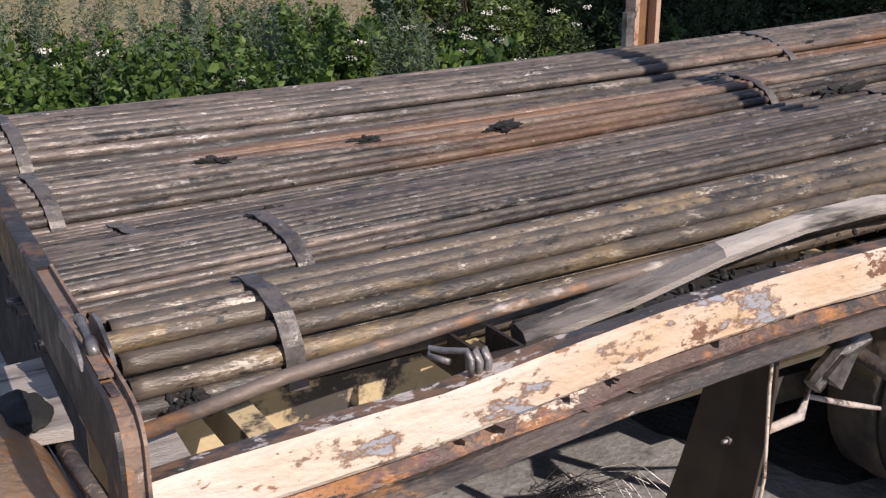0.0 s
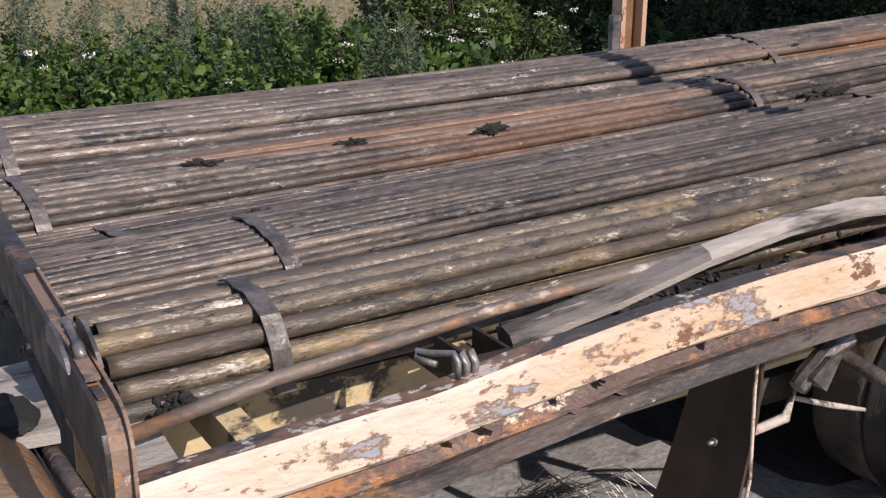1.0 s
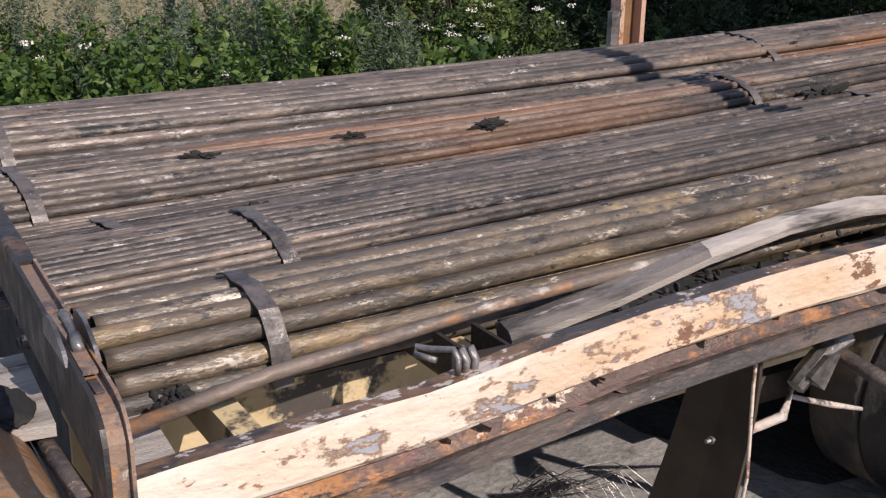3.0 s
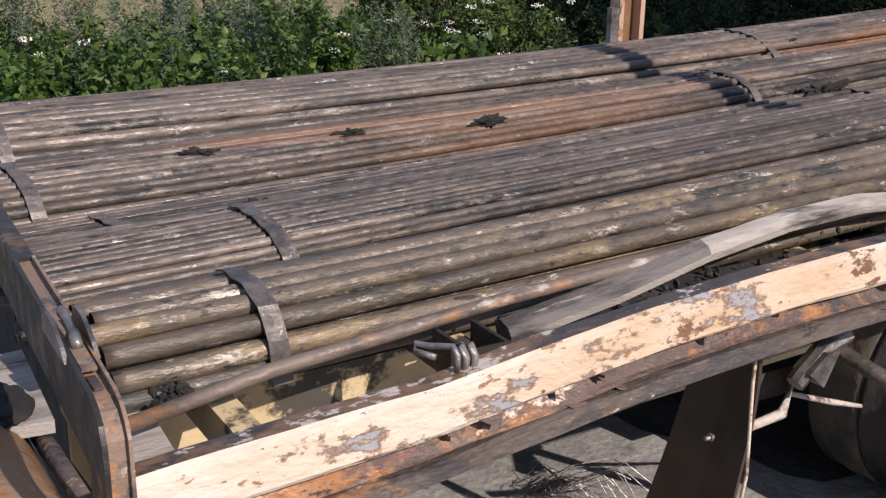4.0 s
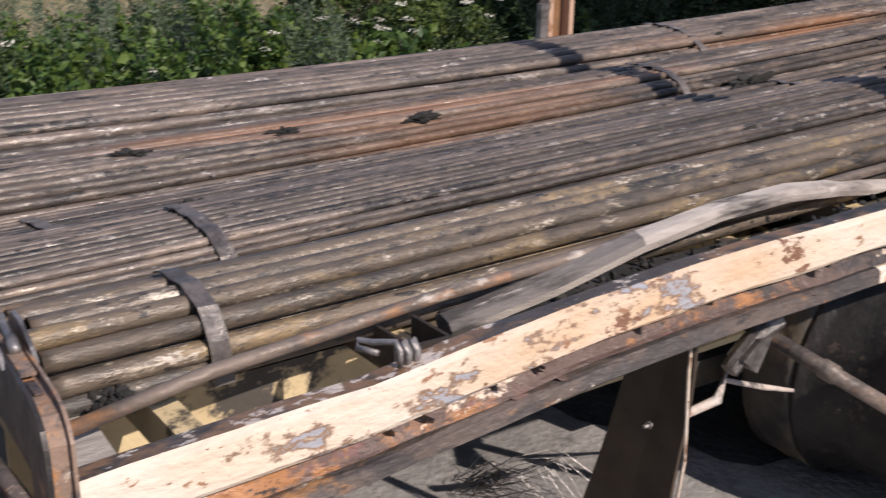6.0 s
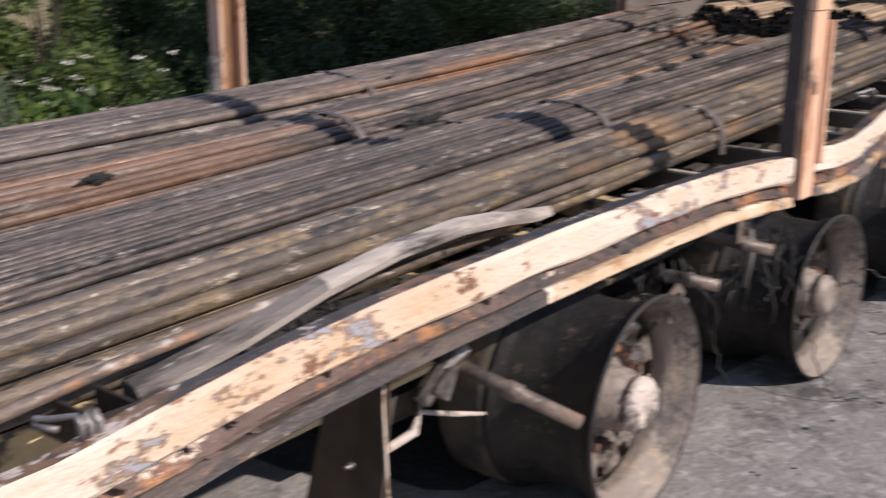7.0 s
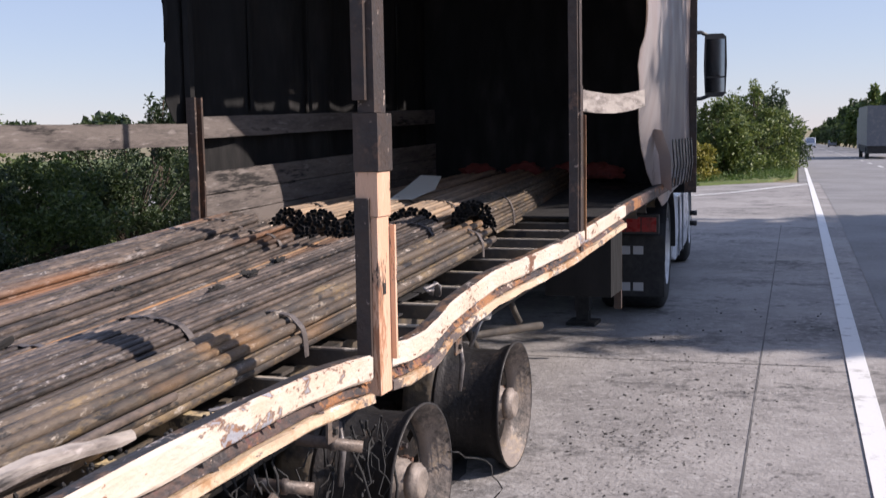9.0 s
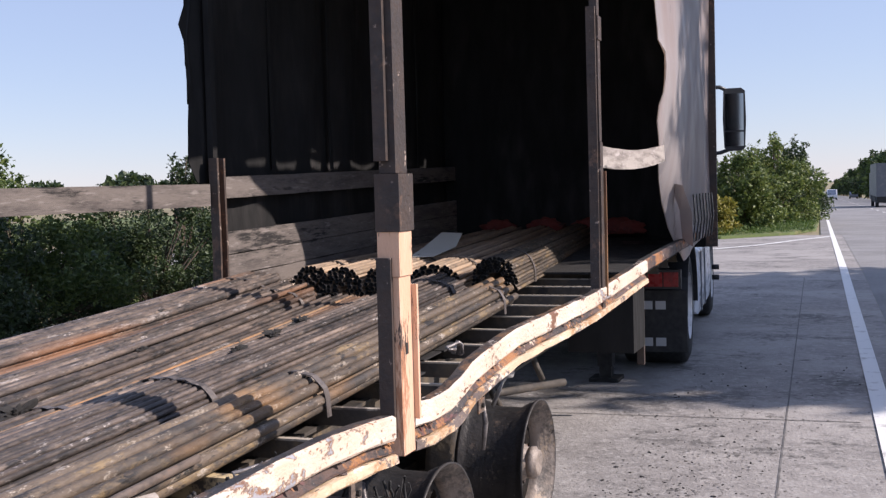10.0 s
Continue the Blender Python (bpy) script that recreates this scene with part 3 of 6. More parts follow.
bm = bmesh.new()
box(bm, -1.2, 1.2, 5.0, 8.1, 0.775, 0.79, rise)
part("floor_front", bm, M["soot"], trailer, "sooty floor under the tarpaulin")

# rear beam: a level lipped channel, a little askew, that turns down at the corner
def beam_y(x):
    return -2.495 - 0.0425 * x


def beam_section(x, z, o):
    y = beam_y(x)
    return [Vector((x, y - 0.036, z)), Vector((x, y - 0.036, z + o)), Vector((x, y - 0.031, z + o + 0.004)), Vector((x, y - 0.004, z + o + 0.004)), Vector((x, y, z + o)), Vector((x, y, z))]


bm = bmesh.new()
loft(bm, [beam_section(x, 0.838 + 0.003 * noise.noise(Vector((x * 4, 0, 0))), 0.108) for x in [-1.25 + 0.1 * k for k in range(20)]])
part("rear_beam", bm, M["beam"], trailer, "heavy rusty brown rear beam")
# its scorched end: web behind, two lips, an open trough between them
bend = [(0.65, 0.952), (0.75, 0.953), (0.85, 0.953), (0.95, 0.953), (1.05, 0.953), (1.15, 0.953), (1.22, 0.951), (1.255, 0.945), (1.278, 0.93), (1.29, 0.91), (1.294, 0.88), (1.296, 0.8), (1.296, 0.6)]
# the web's dark brown also carries the shade of its rear side
for name, y0, y1, out, mats in (("beam_web", -0.038, -0.031, 0.0, ("beam", "beam")), ("trough", -0.031, -0.006, -0.010, ("beam_end", "beam_end")), ("beam_lip", -0.006, -0.001, 0.0, ("beam_end", "beam_end"))):
    bm = bmesh.new()
    secs = []
    for k, (x, z) in enumerate(bend):
        a, b = bend[max(0, k - 1)], bend[min(len(bend) - 1, k + 1)]
        t = Vector((b[0] - a[0], 0, b[1] - a[1])).normalized()
        nn = Vector((-t.z, 0, t.x))
        c = Vector((x, beam_y(x), z)) + nn * (out + 0.002 * noise.noise(Vector((k * 1.3, out * 90, y0 * 40))))
        deep = 0.11 if name == "beam_web" and z > 0.94 else 0.075 if name == "beam_web" else 0.03 if name == "beam_lip" else 0.008
        secs.append([c + Vector((0, y0, 0)), c + Vector((0, y1, 0)), c - nn * deep + Vector((0, y1, 0)), c - nn * deep + Vector((0, y0, 0))])
    for f, k in loft(bm, secs):
        f.material_index = 1 if k == 0 else 0
    part(name, bm, [M[mats[0]], M[mats[1]]], trailer, "rusty lipped corner end of the rear beam" if name == "beam_web" else "", bevel=0.0015)
# thin black plate on the trough in place of a slot's unlit opening
bm = bmesh.new()
box(bm, 1.2865, 1.2885, beam_y(1.29) - 0.026, beam_y(1.29) - 0.014, 0.80, 0.83)
part("corner_slot", bm, M["soot"], trailer, "dark slot")
bm = bmesh.new()
box(bm, 1.16, 1.205, beam_y(1.18) - 0.026, beam_y(1.18) - 0.014, 0.9435, 0.9455)
part("trough_slot", bm, M["rust"], trailer, "narrow rusty slot")
for dy in (-0.046, -0.004):
    bm = bmesh.new()
    loft(bm, [[(0.97, beam_y(1.0) + q, 0.945), (0.975, beam_y(1.0) + q, 0.968), (0.995, beam_y(1.0) + q, 0.981), (1.03, beam_y(1.0) + q, 0.980), (1.09, beam_y(1.05) + q, 0.962), (1.11, beam_y(1.05) + q, 0.945)] for q in (dy, dy + 0.006)])
    part("latch_cheek", bm, M["hook"], trailer, "steel latch cheek", bevel=0.0015)
bm = bmesh.new()
tube(bm, [(0.975, beam_y(0.97) - 0.02, 0.972), (0.995, beam_y(1.0) - 0.02, 0.974), (1.0, beam_y(1.0) - 0.02, 0.972), (1.05, beam_y(1.05) - 0.02, 0.965), (1.055, beam_y(1.05) - 0.02, 0.964), (1.085, beam_y(1.08) - 0.02, 0.957)], [0.006, 0.009, 0.007, 0.007, 0.010, 0.008], 12)
part("latch_pin", bm, M["hook"], trailer, "grey steel latch pin", smooth=True)
bm = bmesh.new()
loft(bm, [[(x, beam_y(x) + y, 0.949 + dz) for y, dz in ((-0.030, 0), (-0.010, 0), (-0.010, 0.005), (-0.030, 0.005))] for x in (1.075, 1.155)])
part("latch_tongue", bm, M["beam_end"], trailer, "flat latch tongue", bevel=0.0015)


# ---- posts ----
def post(name, x, y, z0, parts, label, m_slot=None):
    e = empty(name, label, "post", "posts of the trailer")
    for pn, (dx0, dx1, dy0, dy1, a, b), material in parts:
        bm = bmesh.new()
        secs = []
        n = 8
        for k in range(n + 1):
            z = a + (b - a) * k / n
            j = noise.noise(Vector((z * 3, x, y))) * 0.003
            secs.append([(x + dx0 + j, y + dy0 + j, z), (x + dx1 + j, y + dy0, z), (x + dx1, y + dy1 + j, z), (x + dx0, y + dy1, z)])
        loft(bm, secs)
        part(pn, bm, material, e, bevel=0.004)
    return e


post("stake_post", 1.27, 0.43, 0.8, [
    ("column", (-0.05, 0.012, -0.045, 0.05, 0.8, 1.36), M["post"]),
    ("side_channel", (-0.056, -0.008, -0.063, -0.047, 0.86, 1.42), M["post_dark"]),
    ("edge_strip", (-0.03, 0.03, 0.052, 0.066, 0.9, 1.33), M["post"]),
    ("sleeve", (-0.055, 0.018, -0.05, 0.055, 1.362, 1.5), M["post"]),
    ("collar", (-0.058, 0.024, -0.055, 0.064, 1.502, 1.68), M["post_dark"]),
    ("upper_column", (-0.045, 0.01, -0.042, 0.05, 1.682, 3.72), M["post_dark"]),
    ("upper_channel", (-0.053, -0.012, -0.064, -0.044, 1.72, 3.72), M["post_dark"]),
    # near-black tab on the face stands in for the dark of a hole
    ("slot", (0.0125, 0.0145, -0.008, 0.012, 1.115, 1.15), M["soot"]),
], "scorched pink-brown steel side post, sooty at the top")
post("stake_post", 1.262, 3.38, 0.9, [
    ("column", (-0.045, 0.012, -0.035, 0.035, 0.92, 1.86), M["post_dark"]),
    ("side_channel", (-0.05, 0.0, -0.055, -0.037, 1.0, 2.6), M["post_dark"]),
    ("edge_strip", (-0.02, 0.025, 0.037, 0.055, 1.0, 1.7), M["post_web"]),
    ("upper_column", (-0.04, 0.008, -0.03, 0.03, 1.862, 2.42), M["post_dark"]),
    ("collar", (-0.045, 0.014, -0.036, 0.045, 2.42, 2.55), M["post_dark"]),
    ("top_column", (-0.035, 0.006, -0.028, 0.026, 2.552, 3.76), M["post_dark"]),
], "sooty brown steel side post with a step")
post("stake_post", -1.25, 0.325, 0.85, [
    ("web", (-0.035, -0.02, -0.045, 0.045, 0.8, 3.7), M["post_web"]),
    ("flange", (-0.035, 0.03, -0.068, -0.045, 0.8, 3.7), M["post_flaked"]),
    ("flange", (-0.035, 0.03, 0.045, 0.068, 0.8, 3.7), M["post_flaked"]),
    ("bracket", (0.0, 0.03, -0.11, -0.07, 0.9, 1.06), M["hook"]),
], "rusty channel post with cream paint on its flanges")
post("stake_post", -1.235, 3.50, 1.0, [
    ("web", (-0.04, -0.02, -0.03, 0.03, 1.0, 1.86), M["post_web"]),
    ("flange", (-0.04, 0.02, -0.05, -0.03, 1.0, 1.86), M["post_dark"]),
    ("flange", (-0.04, 0.02, 0.03, 0.05, 1.0, 1.86), M["post_dark"]),
    ("top_column", (-0.06, -0.02, -0.025, 0.025, 1.862, 3.7), M["curtain"]),
], "dark red-brown burnt post with sooty top")


# ---- side boards ----
def plank(name, x, y0, y1, z0, z1, material, label, thick=0.025, sag=0.0, rz=0.0, yr=0.003):
    bm = bmesh.new()
    secs = []
    n = max(6, int((y1 - y0) / 0.15))
    for k in range(n + 1):
        u = k / n
        y = y0 + (y1 - y0) * u
        d = -sag * 4 * u * (1 - u) + rz * u
        j = [noise.noise(Vector((y * 4, z0 * 7, i))) * 0.004 for i in range(3)]
        secs.append([(x + j[0], y, z0 + d + j[1]), (x + thick + j[0], y, z0 + d + j[1]), (x + thick + j[2], y, z1 + d + j[2]), (x + j[2], y, z1 + d + j[2])])
    loft(bm, secs)
    ob = part(name, bm, material, None, bevel=0.003)
    return tagged(ob, label, "plank", "side boards")


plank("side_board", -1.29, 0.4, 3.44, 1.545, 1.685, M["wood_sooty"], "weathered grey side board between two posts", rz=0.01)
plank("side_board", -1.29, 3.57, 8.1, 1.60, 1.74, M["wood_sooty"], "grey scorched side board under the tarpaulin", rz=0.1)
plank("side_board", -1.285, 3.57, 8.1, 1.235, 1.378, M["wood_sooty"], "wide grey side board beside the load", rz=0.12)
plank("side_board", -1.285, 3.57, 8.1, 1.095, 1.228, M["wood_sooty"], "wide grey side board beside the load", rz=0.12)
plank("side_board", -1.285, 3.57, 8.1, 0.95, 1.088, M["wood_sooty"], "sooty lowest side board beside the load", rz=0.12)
plank("side_board", 1.245, 3.43, 5.55, 1.72, 1.84, M["wood"], "pale grey side board bent out to the tarpaulin", sag=0.03, rz=0.06)


# ---- tarpaulin ----
def cloth(name, grid, mats, label):
    """grid[i][j] points; a sheet 5 mm thick, mats[0] outside and mats[1] inside."""
    n, k = len(grid), len(grid[0])
    bm = bmesh.new()
    sides = []
    for s in (0, 1):
        sides.append([[bm.verts.new(Vector(p) + Vector(q) * s * 0.006) for p, q in row] for row in grid])
    for s in (0, 1):
        for i in range(n - 1):
            for j in range(k - 1):
                v = sides[s]
                f = bm.faces.new((v[i][j], v[i + 1][j], v[i + 1][j + 1], v[i][j + 1]))
                f.material_index = s
    ob = part(name, bm, mats, None, smooth=True)
    return tagged(ob, label, "tarpaulin")


CURT = 3.36  # where the sooty curtain begins


def torn_edge(z):
    """Where the right-hand cover begins, by height."""
    pts = [(0.95, 6.55), (1.35, 6.15), (1.82, 5.5), (2.09, 4.78), (2.4, 5.0), (2.93, 5.33), (3.2, 5.15), (3.55, 4.5), (3.78, 4.2)]
    for (a, p), (b, q) in zip(pts, pts[1:]):
        if z <= b:
            return p + (q - p) * (z - a) / (b - a)
    return pts[-1][1]


grid = []
for i in range(29):
    z = 0.98 + 2.70 * i / 28
    row = []
    for j in range(70):
        u = j / 69
        ya = torn_edge(z) + 0.05 * noise.noise(Vector((z * 9, 1, 2)))
        y = ya + (8.175 - ya) * u
        fold = math.exp(-u * 5)
        x = 1.275 + 0.02 * math.sin(y * 5 + z) * 0.5 + 0.10 * fold * math.sin(z * 3.1 + 0.4) * (1 if z < 2.6 else 0.5) + 0.02 * noise.noise(Vector((y * 2, z * 1.2, 3)))
        zz = z + (0.24 if z < 1.1 else 0) * u
        if i == 28:  # scorched tabs reach up to the roof rail
            zz += 0.004 + (0.10 if noise.noise(Vector((y * 4.1, 5, 2))) > 0.12 else 0.02 * noise.noise(Vector((y * 9, 5, 7)))) + 0.016 * max(0, y - 5.6)
        row.append(((x, y, zz), (-1, 0, 0)))
    grid.append(row)
side_tarp = cloth("tarpaulin", grid, [M["tarp"], M["tarp_inside"]], "pale grey side tarpaulin, torn and scorched at its edge")
for k in range(7):
    y = 6.75 + 0.2 * k
    bm = bmesh.new()
    loft(bm, [[(1.30, y, 1.52), (1.31, y, 1.52), (1.31, y + 0.05, 1.52), (1.30, y + 0.05, 1.52)], [(1.315, y, 1.3), (1.325, y, 1.3), (1.325, y + 0.05, 1.3), (1.315, y + 0.05, 1.3)], [(1.29, y + 0.01, 1.12), (1.30, y + 0.01, 1.12), (1.30, y + 0.06, 1.12), (1.29, y + 0.06, 1.12)]])
    ob = part("tension_strap", bm, M["black_plastic"], None, "black tension strap")
    ob.parent = side_tarp
bm = bmesh.new()
loft(bm, [[(1.20, 6.2, 1.62), (1.31, 6.1, 1.6), (1.315, 6.1, 1.6), (1.205, 6.2, 1.62)], [(1.26, 6.3, 1.4), (1.36, 6.25, 1.38), (1.365, 6.25, 1.38), (1.265, 6.3, 1.4)], [(1.25, 6.5, 1.15), (1.33, 6.5, 1.1), (1.335, 6.5, 1.1), (1.255, 6.5, 1.15)]])
ob = part("torn_flap", bm, M["tarp"], None, "pale torn flap")
ob.parent = side_tarp
grid = []
for i in range(24):
    z = 0.98 + 2.82 * i / 23
    row = []
    for j in range(60):
        y0 = 3.58 if z < 1.68 else CURT + 0.10 * noise.noise(Vector((z * 5, 4, 4))) + 0.05 * noise.noise(Vector((z * 17, 2, 4)))
        y = y0 + (8.12 - y0) * j / 59
        x = -1.345 + 0.025 * math.sin(y * 9 + math.sin(z) * 1.2) + 0.02 * noise.noise(Vector((y * 3, z * 0.7, 6)))
        row.append(((x, y, z + (0.05 * noise.noise(Vector((y * 6, 3, 3))) if i == 0 else 0)), (-1, 0, 0)))
    grid.append(row)
dark_curtain = cloth("tarpaulin", grid, [M["curtain"], M["curtain"]], "black sooty side curtain hanging in folds")
grid = [[((-1.3 + 2.56 * j / 20, 3.6 + 4.6 * i / 20 + 0.1 * noise.noise(Vector((j, 1, 1))) * (i == 0), 3.80 + 0.03 * noise.noise(Vector((i * 0.5, j * 0.4, 8)))), (0, 0, -1)) for j in range(21)] for i in range(21)]
cloth("tarpaulin", grid, [M["tarp"], M["curtain"]], "sooty roof tarpaulin over the front of the trailer")
for y in (4.35, 5.3, 6.25, 7.2):
    bm = bmesh.new()
    loft(bm, [[(-1.312 + 0.006 * math.sin(z * 5 + y), y, z), (-1.312 + 0.006 * math.sin(z * 5 + y), y + 0.04, z), (-1.318, y + 0.04, z), (-1.318, y, z)] for z in [1.8 + 0.28 * k for k in range(8)]])
    ob = part("webbing_strip", bm, M["curtain"], None, "black webbing strip sewn on the curtain")
    ob.parent = dark_curtain
# a hanging burnt strip at the curtain's edge
bm = bmesh.new()
tube(bm, [(-1.35, 3.42, 2.95), (-1.36, 3.37, 2.6), (-1.35, 3.38, 2.35), (-1.355, 3.36, 2.2)], [0.02, 0.014, 0.018, 0.006], 6)
tagged(part("burnt_rag", bm, M["curtain"], smooth=True), "black charred strip hanging from the curtain", "rag")
# front wall of the trailer
bm = bmesh.new()
box(bm, -1.46, 1.225, 8.13, 8.17, 1.0, 3.82)
# extra return behind the curtain, added to close a bright gap
box(bm, -1.46, -1.40, 7.85, 8.128, 1.0, 3.82)
tagged(part("front_wall", bm, M["curtain"], trailer, bevel=0.003), "sooty black front wall")
# unseen upright added to stop sun leaking in past the tarpaulin's end
bm = bmesh.new()
box(bm, 1.18, 1.33, 8.18, 8.22, 1.0, 3.84)
part("corner_post", bm, M["post_dark"], trailer, "sooty strip added to shut out sun at the front corner", bevel=0.004)
for x in (-1.28, 1.262):
    bm = bmesh.new()
    tube(bm, [(x, 3.3, 3.77), (x, 8.1, 3.77)], 0.03, 8)
    part("roof_rail", bm, M["post_dark"], trailer, "sooty roof rail", smooth=True)


# ---- pipe bundles ----
SCRAPS = [(-0.3, -1.9, 0.035), (-0.32, -1.45, 0.035), (-0.3, -1.0, 0.045), (0.24, -1.96, 0.03), (-0.24, 0.42, 0.07), (-0.75, 0.78, 0.03), (0.2, 1.81, 0.05), (0.27, 1.4, 0.05), (0.31, 1.05, 0.04), (-0.44, 1.48, 0.03), (-0.66, 3.52, 0.04)]  # x, y, size
HEAPS = []


def pipe_mesh(d, length, sag=0.0):
    """A hollow steel pipe along z that sags towards +y in its middle."""
    bm = bmesh.new()
    seg, r, ri = 12, d / 2, d / 2 * 0.78
    rings = []
    zs = [0.004 + (length - 0.008) * k / 10 for k in range(11)]
    full = [(ri, 0.12), (ri, 0.0), (r, 0.0), (r, 0.025)] + [(r, z) for z in zs[1:-1]] + [(r, length - 0.025), (r, length), (ri, length), (ri, length - 0.12)]
    for q, z in full:
        low = sag * 4 * (z / length) * (1 - z / length)
        rings.append([bm.verts.new((q * math.cos(a), q * math.sin(a) + low, z)) for a in (2 * math.pi * k / seg for k in range(seg))])
    for i, (a, b) in enumerate(zip(rings, rings[1:])):
        for k in range(seg):
            f = bm.faces.new((a[k], a[(k + 1) % seg], b[(k + 1) % seg], b[k]))
            f.smooth = True
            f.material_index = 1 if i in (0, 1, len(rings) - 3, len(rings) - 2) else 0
    # black caps 12 cm inside stand in for the bore's unlit depth
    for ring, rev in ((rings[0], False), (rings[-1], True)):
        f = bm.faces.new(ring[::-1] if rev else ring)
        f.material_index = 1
    me = bpy.data.meshes.new("pipe")
    bmesh.ops.recalc_face_normals(bm, faces=bm.faces)
    bm.to_mesh(me)
    bm.free()
    return me


STRAP_W = 0.036


def arch(hw, crown, power, inset, n=160):
    """Outline of a heap's section from one foot over the crown to the other, drawn in by inset."""
    a_, b_ = hw - inset, crown - inset
    pts = [(-a_, -0.05), (-a_, 0.0)]
    for k in range(n + 1):
        t = math.pi * (1 - k / n)
        c, q = math.cos(t), math.sin(t)
        pts.append((a_ * math.copysign(abs(c) ** (2 / power), c), b_ * abs(q) ** (2 / power)))
    return pts + [(a_, -0.05)]


def spaced(pts, step):
    """Places at even steps along a line of points."""
    out, left = [pts[0]], step
    for p, q in zip(pts, pts[1:]):
        d = math.hypot(q[0] - p[0], q[1] - p[1])
        at = 0.0
        while d - at >= left > 0:
            at += left
            out.append((p[0] + (q[0] - p[0]) * at / d, p[1] + (q[1] - p[1]) * at / d))
            left = step
        left -= d - at
    return out


def bundle(label, xa, xb, ya, yb, top, hw, crown, d, material, straps, seed, power=2.2, slope=0.03, rust=0.0, sag=0.0):
    """Pipes from ya to yb; the bundle's middle runs from xa to xb. Its section is a rounded heap whose crown stands crown above its feet."""
    rg = random.Random(seed)
    e = empty("pipe_bundle", label, "pipe bundle", "pipe bundles on the trailer")
    L = yb - ya
    me = pipe_mesh(d, L, sag)
    me.materials.append(material)
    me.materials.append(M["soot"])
    me2 = me.copy()
    me2.materials[0] = M["pipe_rust"]
    foot = top - crown
    HEAPS.append((xa, xb, ya, yb, foot, hw, crown, power, slope, sag))
    cells = []
    layer = d / 2
    while layer < min(hw, crown) - d * 0.2 and layer < 4.2 * d:
        cells += spaced(arch(hw, crown, power, layer), d * 1.03)
        layer += d * 0.9
    turn = Matrix.Rotation(-math.atan2(xb - xa, L), 4, "Z") @ Matrix.Rotation(math.atan(slope), 4, "X") @ Matrix.Rotation(-math.pi / 2, 4, "X")
    for x, z in cells:
        ob = new("pipe", me2 if rg.random() < rust else me)
        ob.parent = e
        wob = Matrix.Rotation(rg.uniform(-1, 1) * d * 0.12 / L * 4, 4, "X") @ Matrix.Rotation(rg.uniform(-1, 1) * d * 0.10 / L * 4, 4, "Y")
        ob.matrix_world = Matrix.Translation((xa + x + rg.uniform(-1, 1) * d * 0.05, ya + rg.uniform(-0.03, 0.03), foot + z + slope * (ya + 2.3) + rg.uniform(-1, 1) * d * 0.09)) @ turn @ wob
    # steel straps follow the heap's outline
    for ys, x0, x1 in straps:
        xm = xa + (xb - xa) * (ys - ya) / L
        bm = bmesh.new()
        pts = [p for p in spaced(arch(hw, crown, power, -0.003), 0.02) if x0 <= p[0] <= x1]
        secs = []
        for i, (px, pz) in enumerate(pts):
            u = (ys - ya) / L
            zz = foot + pz + slope * (ys + 2.3) - sag * 4 * u * (1 - u) + 0.003 * math.sin(i * 1.9 + seed)
            a, b = pts[max(0, i - 1)], pts[min(len(pts) - 1, i + 1)]
            t = Vector((b[0] - a[0], 0, b[1] - a[1])).normalized()
            nn = Vector((-t.z, 0, t.x)) * 0.003
            lean = 0.03 * i / len(pts)
            p0, p1 = Vector((xm + px, ys - STRAP_W / 2 + lean, zz)), Vector((xm + px, ys + STRAP_W / 2 + lean, zz))
            secs.append([p0, p1, p1 + nn, p0 + nn])
        if secs:
            loft(bm, secs)
            part("strap", bm, M["strap"], e, "flat steel strap")
    return e


def load_z(x, y):
    """Height of the load's upper side at a place of the plan."""
    best = 0.7
    for xa, xb, ya, yb, foot, hw, crown, power, slope, sag in HEAPS:
        u = (y - ya) / (yb - ya)
        q = abs(x - xa - (xb - xa) * u) / hw
        if 0 <= u <= 1 and q < 1:
            best = max(best, foot + crown * (1 - q ** power) ** (1 / power) + slope * (y + 2.3) - sag * 4 * u * (1 - u))
    return best


# rear row
bundle("bundle of scorched dark steel pipes with rust streaks, held by straps", -0.84, -1.0, -2.46, 3.5, 0.922, 0.25, 0.14, 0.036, M["pipe_dark"], [(-2.36, -0.2, 0.4), (0.62, -0.1, 0.4), (3.2, -1, 1)], 1, 2.2, 0.036, 0.0, 0.045)
bundle("bundle of scorched dark steel pipes beside the others", -0.335, -0.70, -2.47, 3.4, 0.866, 0.205, 0.1, 0.0285, M["pipe_dark"], [(-2.38, -0.03, 0.3), (0.12, -0.1, 0.3), (3.1, -1, 1)], 2, 2.2, 0.036, 0.02, 0.045)
bundle("low bundle of thin rust-streaked steel pipes", 0.05, -0.24, -2.46, 3.35, 0.790, 0.21, 0.042, 0.02, M["pipe_dark"], [(-2.24, -0.14, 0.0), (0.5, -0.15, 0.1)], 3, 3.2, 0.038, 0.4, 0.03)
bundle("bundle of thin blackened steel pipes", 0.41, 0.27, -2.52, 3.45, 0.893, 0.18, 0.085, 0.0205, M["pipe_dark"], [(-2.05, -0.06, 0.2), (0.5, -0.1, 0.2), (3.15, -1, 1)], 4, 2.2, 0.040, 0.02, 0.012)
bundle("bundle of thick olive-brown scorched steel pipes", 0.785, 0.63, -2.5, 3.4, 0.905, 0.13, 0.11, 0.039, M["pipe_olive"], [(-2.22, -0.07, 0.2), (0.75, -0.02, 0.2), (3.1, -1, 1)], 5, 2.5, 0.033, 0.0, 0.02)
